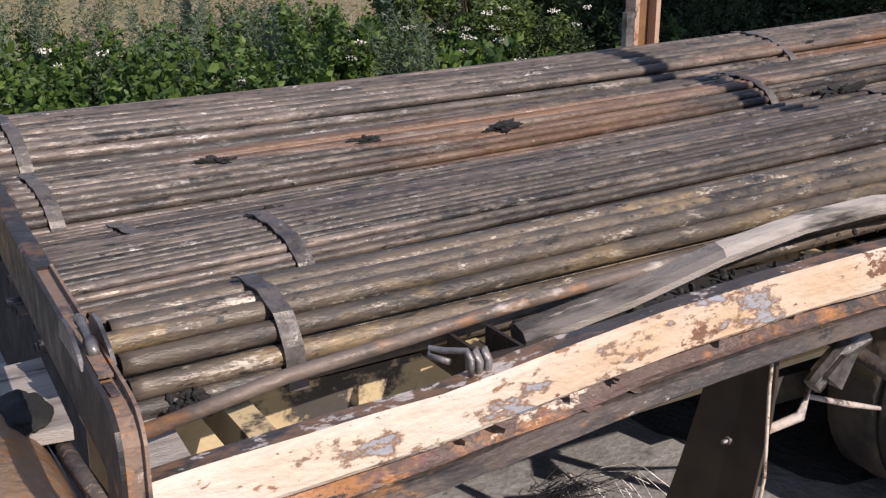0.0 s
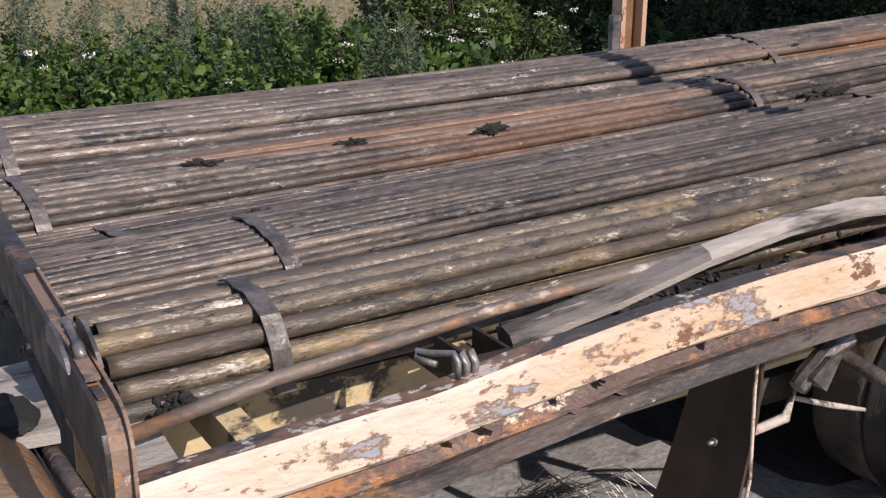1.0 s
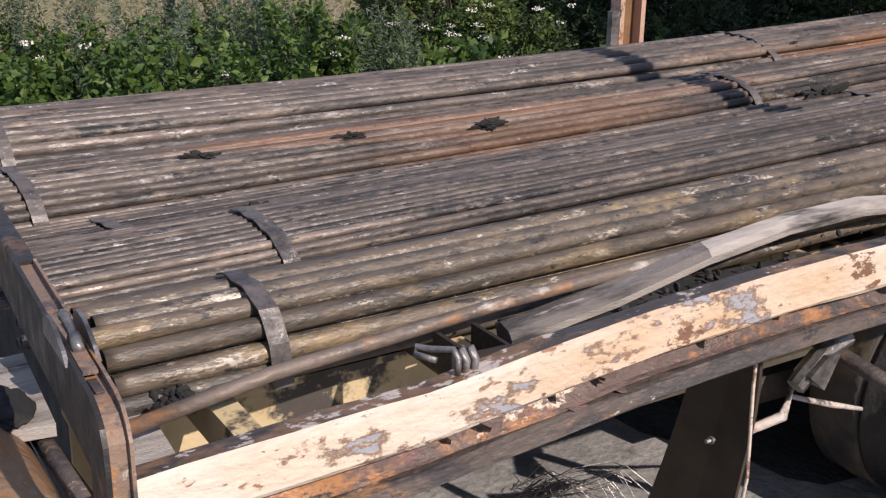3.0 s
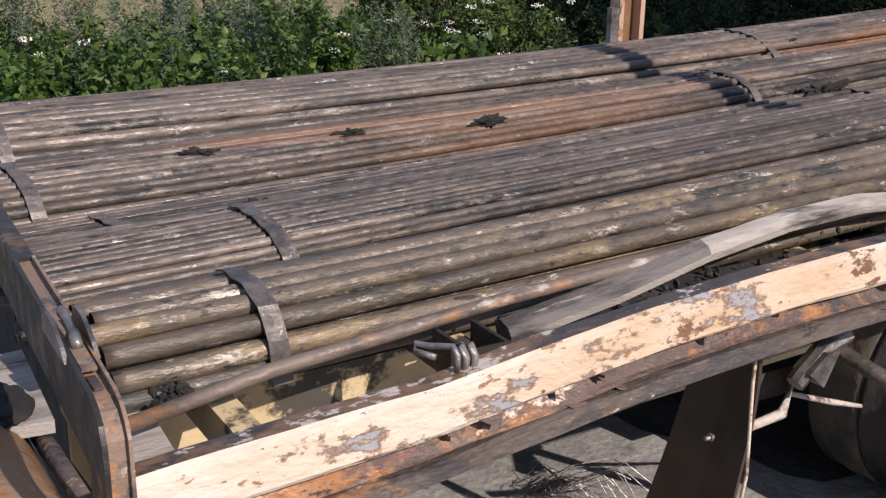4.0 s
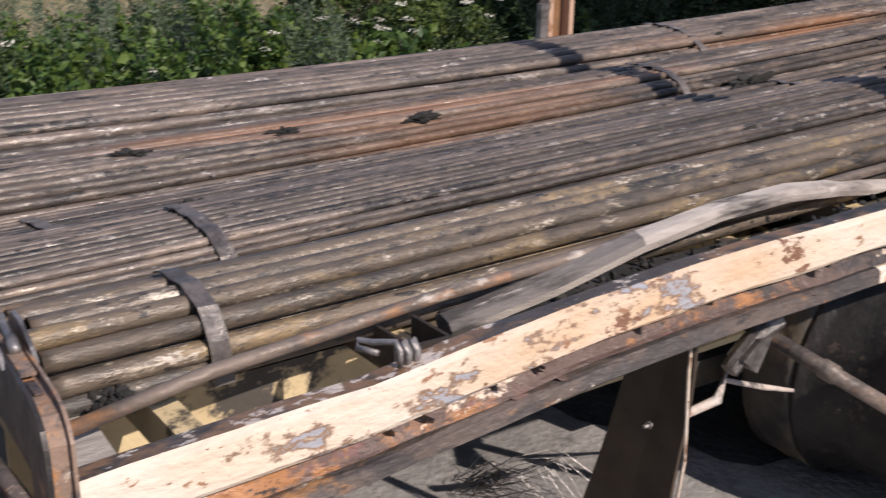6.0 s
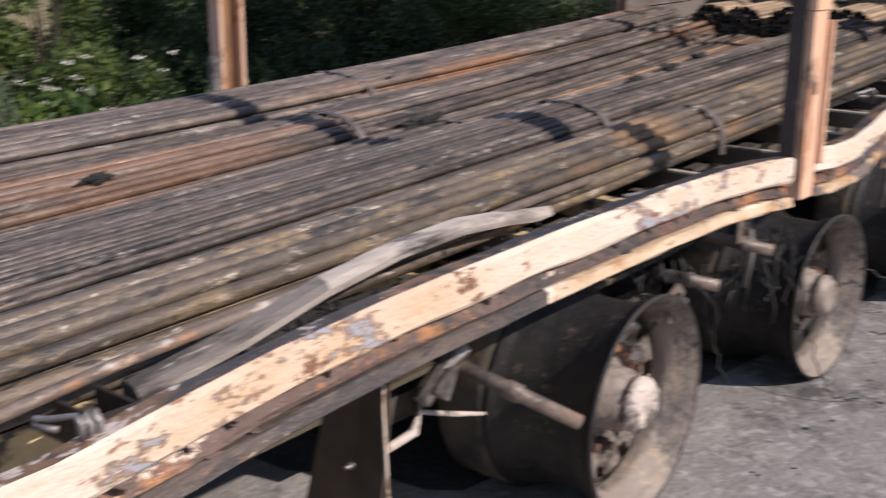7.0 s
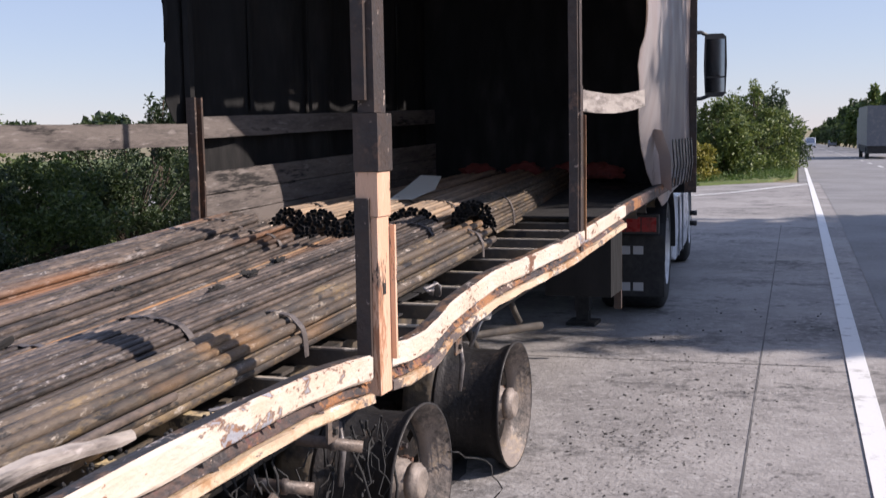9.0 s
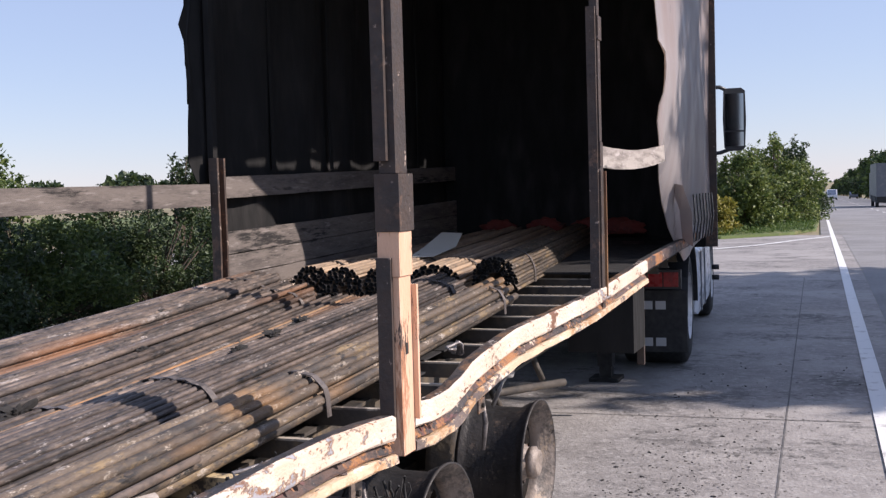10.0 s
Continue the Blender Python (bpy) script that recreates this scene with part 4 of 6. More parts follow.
# front row, half under the tarpaulin
bundle("bundle of thin brown steel pipes under the tarpaulin", -0.93, -1.12, 4.15, 7.95, 1.07, 0.15, 0.17, 0.028, M["pipe_tan"], [(4.5, -1, 1)], 6, 2.2, 0.008)
bundle("bundle of brown steel pipes with an open dark end", -0.63, -0.85, 4.0, 7.95, 1.0, 0.155, 0.14, 0.028, M["pipe_tan"], [(4.55, -1, 1)], 7, 2.2, 0.02)
bundle("bundle of brown steel pipes between its neighbours", -0.31, -0.58, 4.0, 7.95, 1.0, 0.16, 0.14, 0.028, M["pipe_tan"], [(4.7, -1, 1)], 17, 2.2, 0.022)
bundle("bundle of brown steel pipes near the tarpaulin", 0.03, -0.32, 4.0, 7.95, 0.99, 0.18, 0.13, 0.03, M["pipe_tan"], [(4.5, -1, 1)], 8, 2.2, 0.024)
bundle("bundle of thin olive steel pipes with a black open end", 0.43, 0.06, 4.02, 7.95, 1.085, 0.15, 0.17, 0.022, M["pipe_olive"], [(4.6, -1, 1)], 9, 2.2, 0.016)
rg = random.Random(31)
for x, y, s in ((-0.75, 7.95, 0.12), (-0.3, 8.0, 0.13), (0.15, 8.0, 0.12), (0.45, 7.9, 0.12), (0.62, 7.6, 0.09)):
    bm = bmesh.new()
    bmesh.ops.create_icosphere(bm, subdivisions=4, radius=1)
    for v in bm.verts:
        q = 1 + 0.35 * noise.noise(v.co * 2.2 + Vector((x * 9, 0, 0))) + 0.15 * noise.noise(v.co * 6)
        v.co = Vector((v.co.x * 1.5, v.co.y * 0.5, max(v.co.z, -0.5) * 0.8)) * q * s
    ob = part("red_rag", bm, M["red_cloth"], None, smooth=True)
    ob.matrix_world = pose(x, y, 1.2)
    tagged(ob, "crumpled dark red cloth against the front wall", "cloth", "red cloths")

# loose pipe beside the load and a charred plank
bm = bmesh.new()
tube(bm, [(1.03, -2.5, 0.795), (1.0, -2.25, 0.822), (0.97, -1.8, 0.85), (0.93, -1.2, 0.865), (0.88, -0.5, 0.882), (0.86, -0.12, 0.888)], 0.0125, 12)
tagged(part("loose_pipe", bm, M["pipe_loose"], smooth=True), "loose grey-brown pipe lying beside the load", "pipe")
bm = bmesh.new()
secs = []
for y, x, z, w, h in ((-1.8, 0.985, 0.80, 0.028, 0.022), (-1.55, 0.975, 0.832, 0.03, 0.022), (-1.3, 0.955, 0.87, 0.026, 0.022), (-1.2, 0.95, 0.88, 0.025, 0.022), (-1.05, 0.935, 0.892, 0.024, 0.022), (-0.8, 0.918, 0.894, 0.022, 0.022), (-0.6, 0.90, 0.872, 0.02, 0.02), (-0.45, 0.89, 0.85, 0.018, 0.018), (-0.36, 0.885, 0.84, 0.01, 0.01)):
    secs.append([(x - w, y, z + 0.008), (x - w * 0.4, y, z + 0.016), (x + w * 0.6, y, z + 0.008), (x + w, y, z - 0.006), (x + w * 0.9, y, z - h), (x - w * 0.6, y, z - h * 0.8)])
for f, k in loft(bm, secs):
    f.material_index = 0 if f.calc_center_median().y < -1.25 and k != 3 else 1
tagged(part("charred_plank", bm, [M["char"], M["wood"]], smooth=False), "charred warped plank lying along the load", "plank")


def scrap(p, s, seed, material=M["soot"], label="black charred scrap lying on the pipes"):
    rg = random.Random(seed)
    bm = bmesh.new()
    bmesh.ops.create_icosphere(bm, subdivisions=4, radius=1.0)
    for v in bm.verts:
        q = v.co.copy()
        k = 0.75 + 0.9 * noise.noise(q * 1.7 + Vector((seed, 0, 0))) + 0.5 * noise.noise(q * 5 + Vector((0, seed, 0)))
        v.co = Vector((q.x * 0.55 * s * k, q.y * 1.5 * s * k, max(-0.1, q.z) * 0.55 * s * k))
    ob = part("charred_scrap", bm, material, None)
    ob.matrix_world = pose(*p)
    return tagged(ob, label, "scrap", "charred scraps")


for k, (x, y, s) in enumerate(SCRAPS):
    scrap((x, y, load_z(x, y) - 0.003), s, 70 + k)


# ---- lashing hooks ----
def lashing_hook(p, s=1.0, rz=0):
    e = empty("lashing_hook", "bent steel lashing hook on the side rail", "hook", "lashing hooks", pose(*p, 0, 0, rz) @ Matrix.Scale(s, 4))
    bm = bmesh.new()
    tube(bm, [(0.02, 0.0, -0.02), (0.02, 0.0, 0.03), (0.0, 0.0, 0.045), (-0.05, -0.035, 0.035), (-0.09, -0.05, 0.03), (-0.08, -0.06, 0.015), (-0.03, -0.03, 0.012)], 0.0085, 8)
    ob = part("hook_rod", bm, M["hook"], None, smooth=True)
    ob.parent = e
    for dy in (0.02, 0.045):
        bm = bmesh.new()
        tube(bm, [(0.018, dy, -0.03), (0.02, dy + 0.004, 0.02), (0.005, dy, 0.042), (-0.015, dy - 0.005, 0.03), (-0.02, dy, -0.02)], 0.0105, 8)
        ob = part("hook_loop", bm, M["hook"], None, smooth=True)
        ob.parent = e
    return e


lashing_hook((1.235, -2.06, 0.885), 0.62)
lashing_hook((1.1, -0.2, 0.87), 0.7, 20)
lashing_hook((1.2, 1.15, 1.02), 0.7, 40)


# ---- axles and bare wheels ----
def wheel(y, seed, x=1.17, ash=True, tip=0.0):
    e = empty("wheel", "bare burnt wheel rim without its tyre" + (", ash on its disc" if ash else ", sooty"), "wheel", "trailer wheels", pose(x, y, 0.305, 0, 0, tip))
    I = Matrix.Identity(4)

    def add(name, prof, material, lab="", seg=40, thick=False):
        bm = bmesh.new()
        lathe(bm, prof, I, seg)
        if thick:  # the side that faces the hub is paler: dust, and its sunlit look
            bmesh.ops.recalc_face_normals(bm, faces=bm.faces)
            for f in bm.faces:
                c = f.calc_center_median()
                f.material_index = 1 if f.normal.y * c.y + f.normal.z * c.z < 0 else 0
        ob = part(name, bm, material, None, lab, smooth=True)
        ob.parent = e
        return ob
    add("rim_barrel", [(0.0, 0.297), (0.0, 0.305), (-0.012, 0.304), (-0.02, 0.288), (-0.05, 0.285), (-0.09, 0.262), (-0.22, 0.262), (-0.27, 0.285), (-0.3, 0.288), (-0.31, 0.305), (-0.322, 0.303), (-0.318, 0.28), (-0.27, 0.272), (-0.22, 0.252), (-0.1, 0.252), (-0.075, 0.254), (-0.07, 0.264), (-0.05, 0.266), (-0.046, 0.275), (-0.022, 0.278), (-0.012, 0.292), (0.0, 0.297)], [M["rim"], M["rim_inner"]], "dark scorched rim", 48, True)
    # disc with hand holes
    bm = bmesh.new()
    seg = 60
    radii = [0.252, 0.24, 0.222, 0.185, 0.155, 0.13, 0.09]
    axial = [-0.120, -0.113, -0.113, -0.118, -0.136, -0.156, -0.158]
    rings = [[bm.verts.new((a, r * math.cos(t), r * math.sin(t))) for t in (2 * math.pi * k / seg for k in range(seg))] for a, r in zip(axial, radii)]
    for i, (a, b) in enumerate(zip(rings, rings[1:])):
        for k in range(seg):
            if i == 2 and k % 6 in (0, 1):
                continue
            bm.faces.new((a[k], a[(k + 1) % seg], b[(k + 1) % seg], b[k]))
    geom = bmesh.ops.solidify(bm, geom=list(bm.faces), thickness=0.012)
    ob = part("disc", bm, M["rim_ash"] if ash else M["rim"], None, "ash-grey wheel disc with round holes" if ash else "", smooth=False)
    ob.parent = e
    add("hub", [(-0.205, 0.0), (-0.205, 0.11), (-0.135, 0.107), (-0.125, 0.09), (-0.075, 0.086), (-0.07, 0.076), (-0.03, 0.072), (-0.027, 0.0)], M["rim_inner"], "sooty hub", 24)
    bm = bmesh.new()
    lathe(bm, [(-0.05, 0.0), (-0.05, 0.076), (-0.022, 0.078), (-0.016, 0.066), (-0.004, 0.062), (0.0, 0.05), (-0.004, 0.03), (-0.006, 0.0)], I, 24)
    for v in bm.verts:  # sagged and half molten
        v.co += Vector((0.004, 0.003, 0.003)) * noise.noise(v.co * 16 + Vector((seed * 3.0, 0, 0)))
    ob = part("hub_cap", bm, M["rim_ash"] if ash else M["rim_inner"], None, "pale ash-covered hub cap" if ash else "scorched brown hub cap", smooth=True)
    ob.parent = e
    for k in range(10):
        bm = bmesh.new()
        a = 2 * math.pi * (k + 0.5) / 10
        lathe(bm, [(-0.15, 0.0), (-0.15, 0.018), (-0.12, 0.018), (-0.12, 0.012), (-0.10, 0.012), (-0.10, 0.0)], Matrix.Translation((0, 0.142 * math.cos(a), 0.142 * math.sin(a))), 6)
        ob = part("wheel_nut", bm, M["rust"], None)
        ob.parent = e
    add("tyre_carcass", [(-0.325, 0.296), (-0.33, 0.309), (-0.36, 0.304), (-0.4, 0.309), (-0.44, 0.303), (-0.47, 0.305), (-0.475, 0.27), (-0.33, 0.27), (-0.325, 0.296)], M["chassis"], "burnt tyre cords left on the rim")
    add("brake_drum", [(-0.23, 0.0), (-0.23, 0.2), (-0.28, 0.215), (-0.42, 0.215), (-0.43, 0.0)], M["chassis"], "burnt brake drum", 28)
    return e


for i, y in enumerate((-0.27, 1.05, 2.34)):
    w = wheel(y, i, 1.17, i == 0, (2, -2, 0)[i])
    if i == 0:  # the rear rim still has its full flange
        w.matrix_world = pose(1.18, y - 0.01, 0.318, 0, 0, 2) @ Matrix.Scale(1.043, 4)
    bm = bmesh.new()
    tube(bm, [(-0.8, y, 0.305), (0.8, y, 0.305)], 0.065, 12)
    part("axle", bm, M["chassis"], trailer, "burnt round axle", smooth=True)
for i, y in enumerate((-0.27, 1.05, 2.34)):
    src = [o for o in scene.objects if o.name.startswith("wheel") and o.parent is None and abs(o.matrix_world.translation.y - y) < 0.02][0]
    copy_thing(src, pose(-1.17, y, 0.305, 0, 0, 180))
# suspension: brackets, air springs, stub pipes
for y in (-0.75, 0.55, 1.85):
    for sx in (-1, 1):
        bm = bmesh.new()
        box(bm, sx * 0.52 - 0.06, sx * 0.52 + 0.06, y - 0.09, y + 0.09, 0.28, 0.45, rise)
        part("hanger_bracket", bm, M["chassis"], trailer, "", bevel=0.01)
        bm = bmesh.new()
        box(bm, sx * 0.52 - 0.05, sx * 0.52 + 0.05, y, y + 0.9, 0.22, 0.3)
        part("trailing_arm", bm, M["chassis"], trailer, "", bevel=0.012)
        bm = bmesh.new()
        lathe(bm, [(0, 0), (0, 0.1), (0.06, 0.13), (0.14, 0.13), (0.2, 0.1), (0.2, 0)], Matrix.Translation((sx * 0.52, y + 0.95, 0.3)) @ Matrix.Rotation(-math.pi / 2, 4, "Y"), 16)
        part("air_spring", bm, M["soot"], trailer, "burnt air spring", smooth=True)
for p0, p1, r in (((0.95, -0.95, 0.62), (1.24, -0.73, 0.445), 0.019), ((1.0, 0.35, 0.65), (1.2, 0.42, 0.62), 0.02), ((0.95, 0.12, 0.57), (1.14, 0.18, 0.55), 0.02)):
    bm = bmesh.new()
    p0, p1 = Vector(p0), Vector(p1)
    tube(bm, [p0, p0.lerp(p1, 0.5), p0.lerp(p1, 0.52), p0.lerp(p1, 0.6), p0.lerp(p1, 0.62), p1], [r, r, r * 1.25, r * 1.25, r, r], 12)
    part("stub_pipe", bm, M["pipe_loose"], trailer, "bent grey-brown stub pipe", smooth=True)
for y0, pts in ((1.05, [(1.18, 0.86, 0.2), (1.25, 0.8, 0.1), (1.3, 0.82, 0.02), (1.36, 0.9, 0.01)]), (1.05, [(1.18, 1.3, 0.36), (1.3, 1.42, 0.3), (1.36, 1.45, 0.18), (1.3, 1.38, 0.1), (1.24, 1.3, 0.12)]), (-0.27, [(1.0, 0.2, 0.6), (1.1, 0.26, 0.45), (1.08, 0.3, 0.3), (1.12, 0.34, 0.18)]), (1.05, [(0.98, 0.62, 0.6), (1.12, 0.68, 0.52), (1.16, 0.74, 0.4), (1.1, 0.78, 0.3)])):
    bm = bmesh.new()
    fine = []
    for (a, c) in zip(pts, pts[1:]):
        fine += [Vector(a).lerp(Vector(c), q / 4) + Vector((0.006, 0.006, 0.006)) * math.sin(q * 2.1) for q in range(4)]
    tube(bm, fine + [pts[-1]], 0.003, 6)
    part("burnt_wire", bm, M["rubber"], trailer, "thin burnt wire", smooth=True)
# steel cords of a burnt tyre lying under the rail
rng = random.Random(55)
bm = bmesh.new()
for k in range(44):
    a, l = rng.uniform(-0.5, 0.9), rng.uniform(0.12, 0.34)
    p = Vector((0.36 + rng.gauss(0, 0.03), -1.28 + rng.gauss(0, 0.03), 0.004))
    d = Vector((math.cos(a + 0.4), math.sin(a + 0.4), 0))
    tube(bm, [p, p + d * l * 0.4 + Vector((0, 0, rng.uniform(0.01, 0.09))), p + d * l * 0.75 + Vector((0, 0, rng.uniform(0.0, 0.12))), p + d * l + Vector((0, 0, rng.uniform(0.0, 0.05)))], 0.0012, 4)
tagged(part("cord_wires", bm, M["hook"]), "tuft of thin steel tyre cords lying on the concrete", "wire", kind="stuff")
# tangle of burnt cable and a lug plate between the rail and the second wheel
for n_, (cx, cy, cz) in enumerate(((1.1, 0.72, 0.46), (1.06, 0.5, 0.5), (1.02, 0.0, 0.52))):
    rng = random.Random(60 + n_)
    for k in range(9):
        p = Vector((cx + rng.uniform(-0.05, 0.05), cy + rng.uniform(-0.09, 0.09), cz + 0.16))
        pts = [p]
        for q in range(7):
            p = p + Vector((rng.uniform(-0.025, 0.025), rng.uniform(-0.035, 0.035), rng.uniform(-0.075, 0.01)))
            pts.append(p)
        bm = bmesh.new()
        tube(bm, pts, rng.choice((0.002, 0.003, 0.005)), 6)
        part("burnt_cable", bm, M["rubber"], trailer, "burnt black cable", smooth=True)
for y, z in ((0.36, 0.70), (-0.06, 0.55), (1.62, 0.74)):
    bm = bmesh.new()
    loft(bm, [[(x, y - 0.045, z - 0.05), (x, y + 0.035, z - 0.05), (x, y + 0.045, z + 0.03), (x, y + 0.01, z + 0.06), (x, y - 0.04, z + 0.04)] for x in (1.12, 1.128)])
    plate = part("lug_plate", bm, M["pipe_loose"], trailer, "grey-brown lug plate with two bolts", bevel=0.002)
    for dz in (-0.02, 0.025):
        bm = bmesh.new()
        tube(bm, [(1.127, y, z + dz), (1.139, y, z + dz)], 0.011, 6)
        part("bolt", bm, M["soot"], plate)
    bm = bmesh.new()
    tube(bm, [(1.09, y + 0.12, z - 0.02), (1.10, y + 0.125, z - 0.12), (1.085, y + 0.13, z - 0.24)], [0.010, 0.013, 0.009], 8)
    part("hanging_rod", bm, M["hook"], trailer, "bare grey hanging rod", smooth=True)
# bracket by the first wheel
bm = bmesh.new()
loft(bm, [[(0.98, -1.02, 0.56), (0.98, -0.97, 0.6), (0.98, -0.93, 0.6), (0.98, -0.97, 0.52)], [(1.03, -1.02, 0.56), (1.03, -0.97, 0.6), (1.03, -0.93, 0.6), (1.03, -0.97, 0.52)]])
tube(bm, [(1.0, -1.03, 0.53), (1.0, -0.95, 0.6), (1.0, -0.88, 0.62)], 0.022, 8)
part("bracket", bm, M["hook"], trailer, "pale steel bracket", bevel=0.003)
# melted aluminium drip
bm = bmesh.new()
tube(bm, [(0.9, -1.22, 0.42), (0.93, -1.1, 0.405), (0.95, -1.0, 0.43), (0.95, -0.98, 0.5)], [0.012, 0.011, 0.013, 0.007], 8)
tube(bm, [(0.9, -0.92, 0.44), (0.92, -0.8, 0.40), (0.93, -0.7, 0.37)], [0.006, 0.008, 0.005], 8)
part("melted_bar", bm, M["rim_ash"], trailer, "half-melted grey bar", smooth=True)
bm = bmesh.new()
tube(bm, [(1.02, 2.1, 0.62), (1.05, 2.12, 0.7), (1.08, 2.13, 0.76)], [0.012, 0.01, 0.012], 8)
lathe(bm, [(-0.02, 0.0), (-0.03, 0.03), (0.0, 0.036), (0.03, 0.03), (0.02, 0)], Matrix.Translation((1.08, 2.13, 0.78)), 10)
part("brake_rod", bm, M["alu"], trailer, "shiny rod with a knob", smooth=True)

# mudflap in front of the first wheel
bm = bmesh.new()
secs = []
for k in range(11):
    u = k / 10
    xl, xr = 0.975 - 0.175 * u, 1.07 - 0.02 * u + 0.012 * math.sin(u * 6)
    z = 0.80 - 0.66 * u
    y = -1.25 + 0.02 * math.sin(u * 3)
    secs.append([(xl, y - 0.03, z), ((xl + xr) / 2, y, z), (xr, y + 0.004, z), (xr, y + 0.012, z), ((xl + xr) / 2, y + 0.008, z), (xl, y - 0.022, z)])
loft(bm, secs)
part("mudflap", bm, M["brown_flap"], trailer, "scorched brown mudflap", bevel=0.002)
bm = bmesh.new()
tube(bm, [(1.072, -1.24, 0.8), (1.066, -1.235, 0.6), (1.075, -1.232, 0.4), (1.052, -1.24, 0.14)], 0.004, 6)
part("flap_edge", bm, M["paint"], trailer, "pale worn edge of the mudflap", smooth=True)
bm = bmesh.new()
tube(bm, [(1.0, -1.262, 0.46), (1.0, -1.285, 0.46)], 0.005, 6)
tube(bm, [(1.0, -1.268, 0.46), (1.0, -1.272, 0.46)], 0.009, 8)
part("flap_bolt", bm, M["hook"], trailer, "pale bolt")

# rear end: rounded rusty cap, floor plank and dark sheet below the beam
bm = bmesh.new()
lathe(bm, [(-0.55, 0.0), (-0.55, 0.115), (-0.02, 0.12), (0.03, 0.118), (0.06, 0.108), (0.075, 0.085), (0.078, 0.0)], Matrix.Translation((1.19, -2.685, 0.62)), 32)
part("bumper_end", bm, M["orange_cap"], trailer, "rounded rusty orange bumper end", smooth=True)
bm = bmesh.new()
loft(bm, [[(0.4, -2.5, 0.74), (0.4, -2.40, 0.75), (0.4, -2.40, 0.77), (0.4, -2.5, 0.765)], [(1.1, -2.53, 0.725), (1.12, -2.43, 0.73), (1.12, -2.43, 0.75), (1.1, -2.53, 0.748)]])
tagged(part("floor_board", bm, M["wood"], None, bevel=0.003), "pale grey floor board under the rear beam", "plank")
# added black sheet standing in for the shade behind the beam
bm = bmesh.new()
box(bm, -1.15, 0.98, -2.452, -2.44, 0.3, 0.70)
part("rear_panel", bm, M["soot"], trailer, "black sheet added for the shade under the rear beam", bevel=0.004)
bm = bmesh.new()
tube(bm, [(0.5, -2.57, 0.66), (1.2, -2.545, 0.69)], 0.016, 10)
part("bumper_bar", bm, M["rail_low"], trailer, "grey-brown round bar", smooth=True)
bm = bmesh.new()
loft(bm, [[(0.48, -2.63, 0.69), (0.48, -2.53, 0.695), (0.48, -2.53, 0.718), (0.48, -2.63, 0.712)], [(0.78, -2.645, 0.69), (0.80, -2.545, 0.695), (0.80, -2.545, 0.718), (0.78, -2.645, 0.712)]])
tagged(part("floor_board", bm, M["wood"], None, bevel=0.003), "pale grey board caught behind the rear beam", "plank")
bm = bmesh.new()
bmesh.ops.create_icosphere(bm, subdivisions=4, radius=1)
for v in bm.verts:
    q = 1 + 0.3 * noise.noise(v.co * 1.8) + 0.12 * noise.noise(v.co * 6)
    v.co = Vector((v.co.x * 0.075, v.co.y * 0.04, v.co.z * 0.014)) * q
ob = part("dark_rag", bm, M["soot"], None, smooth=True)
ob.matrix_world = pose(0.72, -2.605, 0.724, 0, 4, 0)
tagged(ob, "sooty crumpled rag on the board behind the beam", "rag")
# stake pocket beside the plank
bm = bmesh.new()
box(bm, 0.94, 1.06, -1.92, -1.912, 0.74, 0.81)
box(bm, 1.052, 1.06, -1.912, -1.84, 0.74, 0.81)
box(bm, 0.94, 1.06, -1.84, -1.832, 0.74, 0.81)
part("stake_pocket", bm, M["beam"], trailer, "rusty channel pocket", bevel=0.002)
rg = random.Random(12)
bm = bmesh.new()
box(bm, 0.88, 1.1, -1.75, -0.9, 0.775, 0.785)
part("floor_edge", bm, M["soot"], trailer, "charred edge of the floor", bevel=0.002)
# charred lumps of rubbish between rail and load
for n_, (x0, x1, y0, y1, z) in enumerate(((0.9, 1.09, -1.7, -0.95, 0.79), (0.9, 0.98, -2.42, -2.36, 0.775), (0.92, 1.12, -0.95, 0.2, 0.83))):
    bm = bmesh.new()
    for k in range(90):
        p = Vector((rg.uniform(x0, x1), rg.uniform(y0, y1), z + rg.uniform(0, 0.012)))
        s = rg.uniform(0.004, 0.011)
        bmesh.ops.create_icosphere(bm, subdivisions=1, radius=s, matrix=Matrix.Translation(p) @ Euler((rg.random() * 6, rg.random() * 6, 0)).to_matrix().to_4x4() @ Matrix.Diagonal((1, rg.uniform(0.5, 1.6), rg.uniform(0.4, 0.9), 1)))
    tagged(part("charred_rubbish", bm, M["soot"]), "charred lumps lying beside the load", "rubbish", kind="stuff")

# boxes, landing legs and the side plate below the front
bm = bmesh.new()
box(bm, 0.75, 1.2, 4.6, 5.0, 0.5, 0.9)
part("side_box", bm, M["curtain"], trailer, "sooty side box under the deck", bevel=0.015)
bm = bmesh.new()
box(bm, 1.14, 1.19, 5.02, 5.06, 0.36, 1.02)
part("side_bracket", bm, M["post_dark"], trailer, "upright bracket", bevel=0.004)
for sx in (-1, 1):
    bm = bmesh.new()
    box(bm, sx * 0.62 - 0.06, sx * 0.62 + 0.06, 6.35, 6.47, 0.12, 0.85)
    box(bm, sx * 0.62 - 0.12, sx * 0.62 + 0.12, 6.28, 6.54, 0.0, 0.03)
    box(bm, sx * 0.62 - 0.05, sx * 0.62 + 0.05, 6.36, 6.46, 0.03, 0.13)
    part("landing_leg", bm, M["soot"], trailer, "sooty landing leg", bevel=0.006)
bm = bmesh.new()
for y in (3.0, 3.9):
    tube(bm, [(0.6, y, 0.85), (0.72, y + 0.03, 0.5), (0.75, y + 0.05, 0.42)], 0.02, 6)
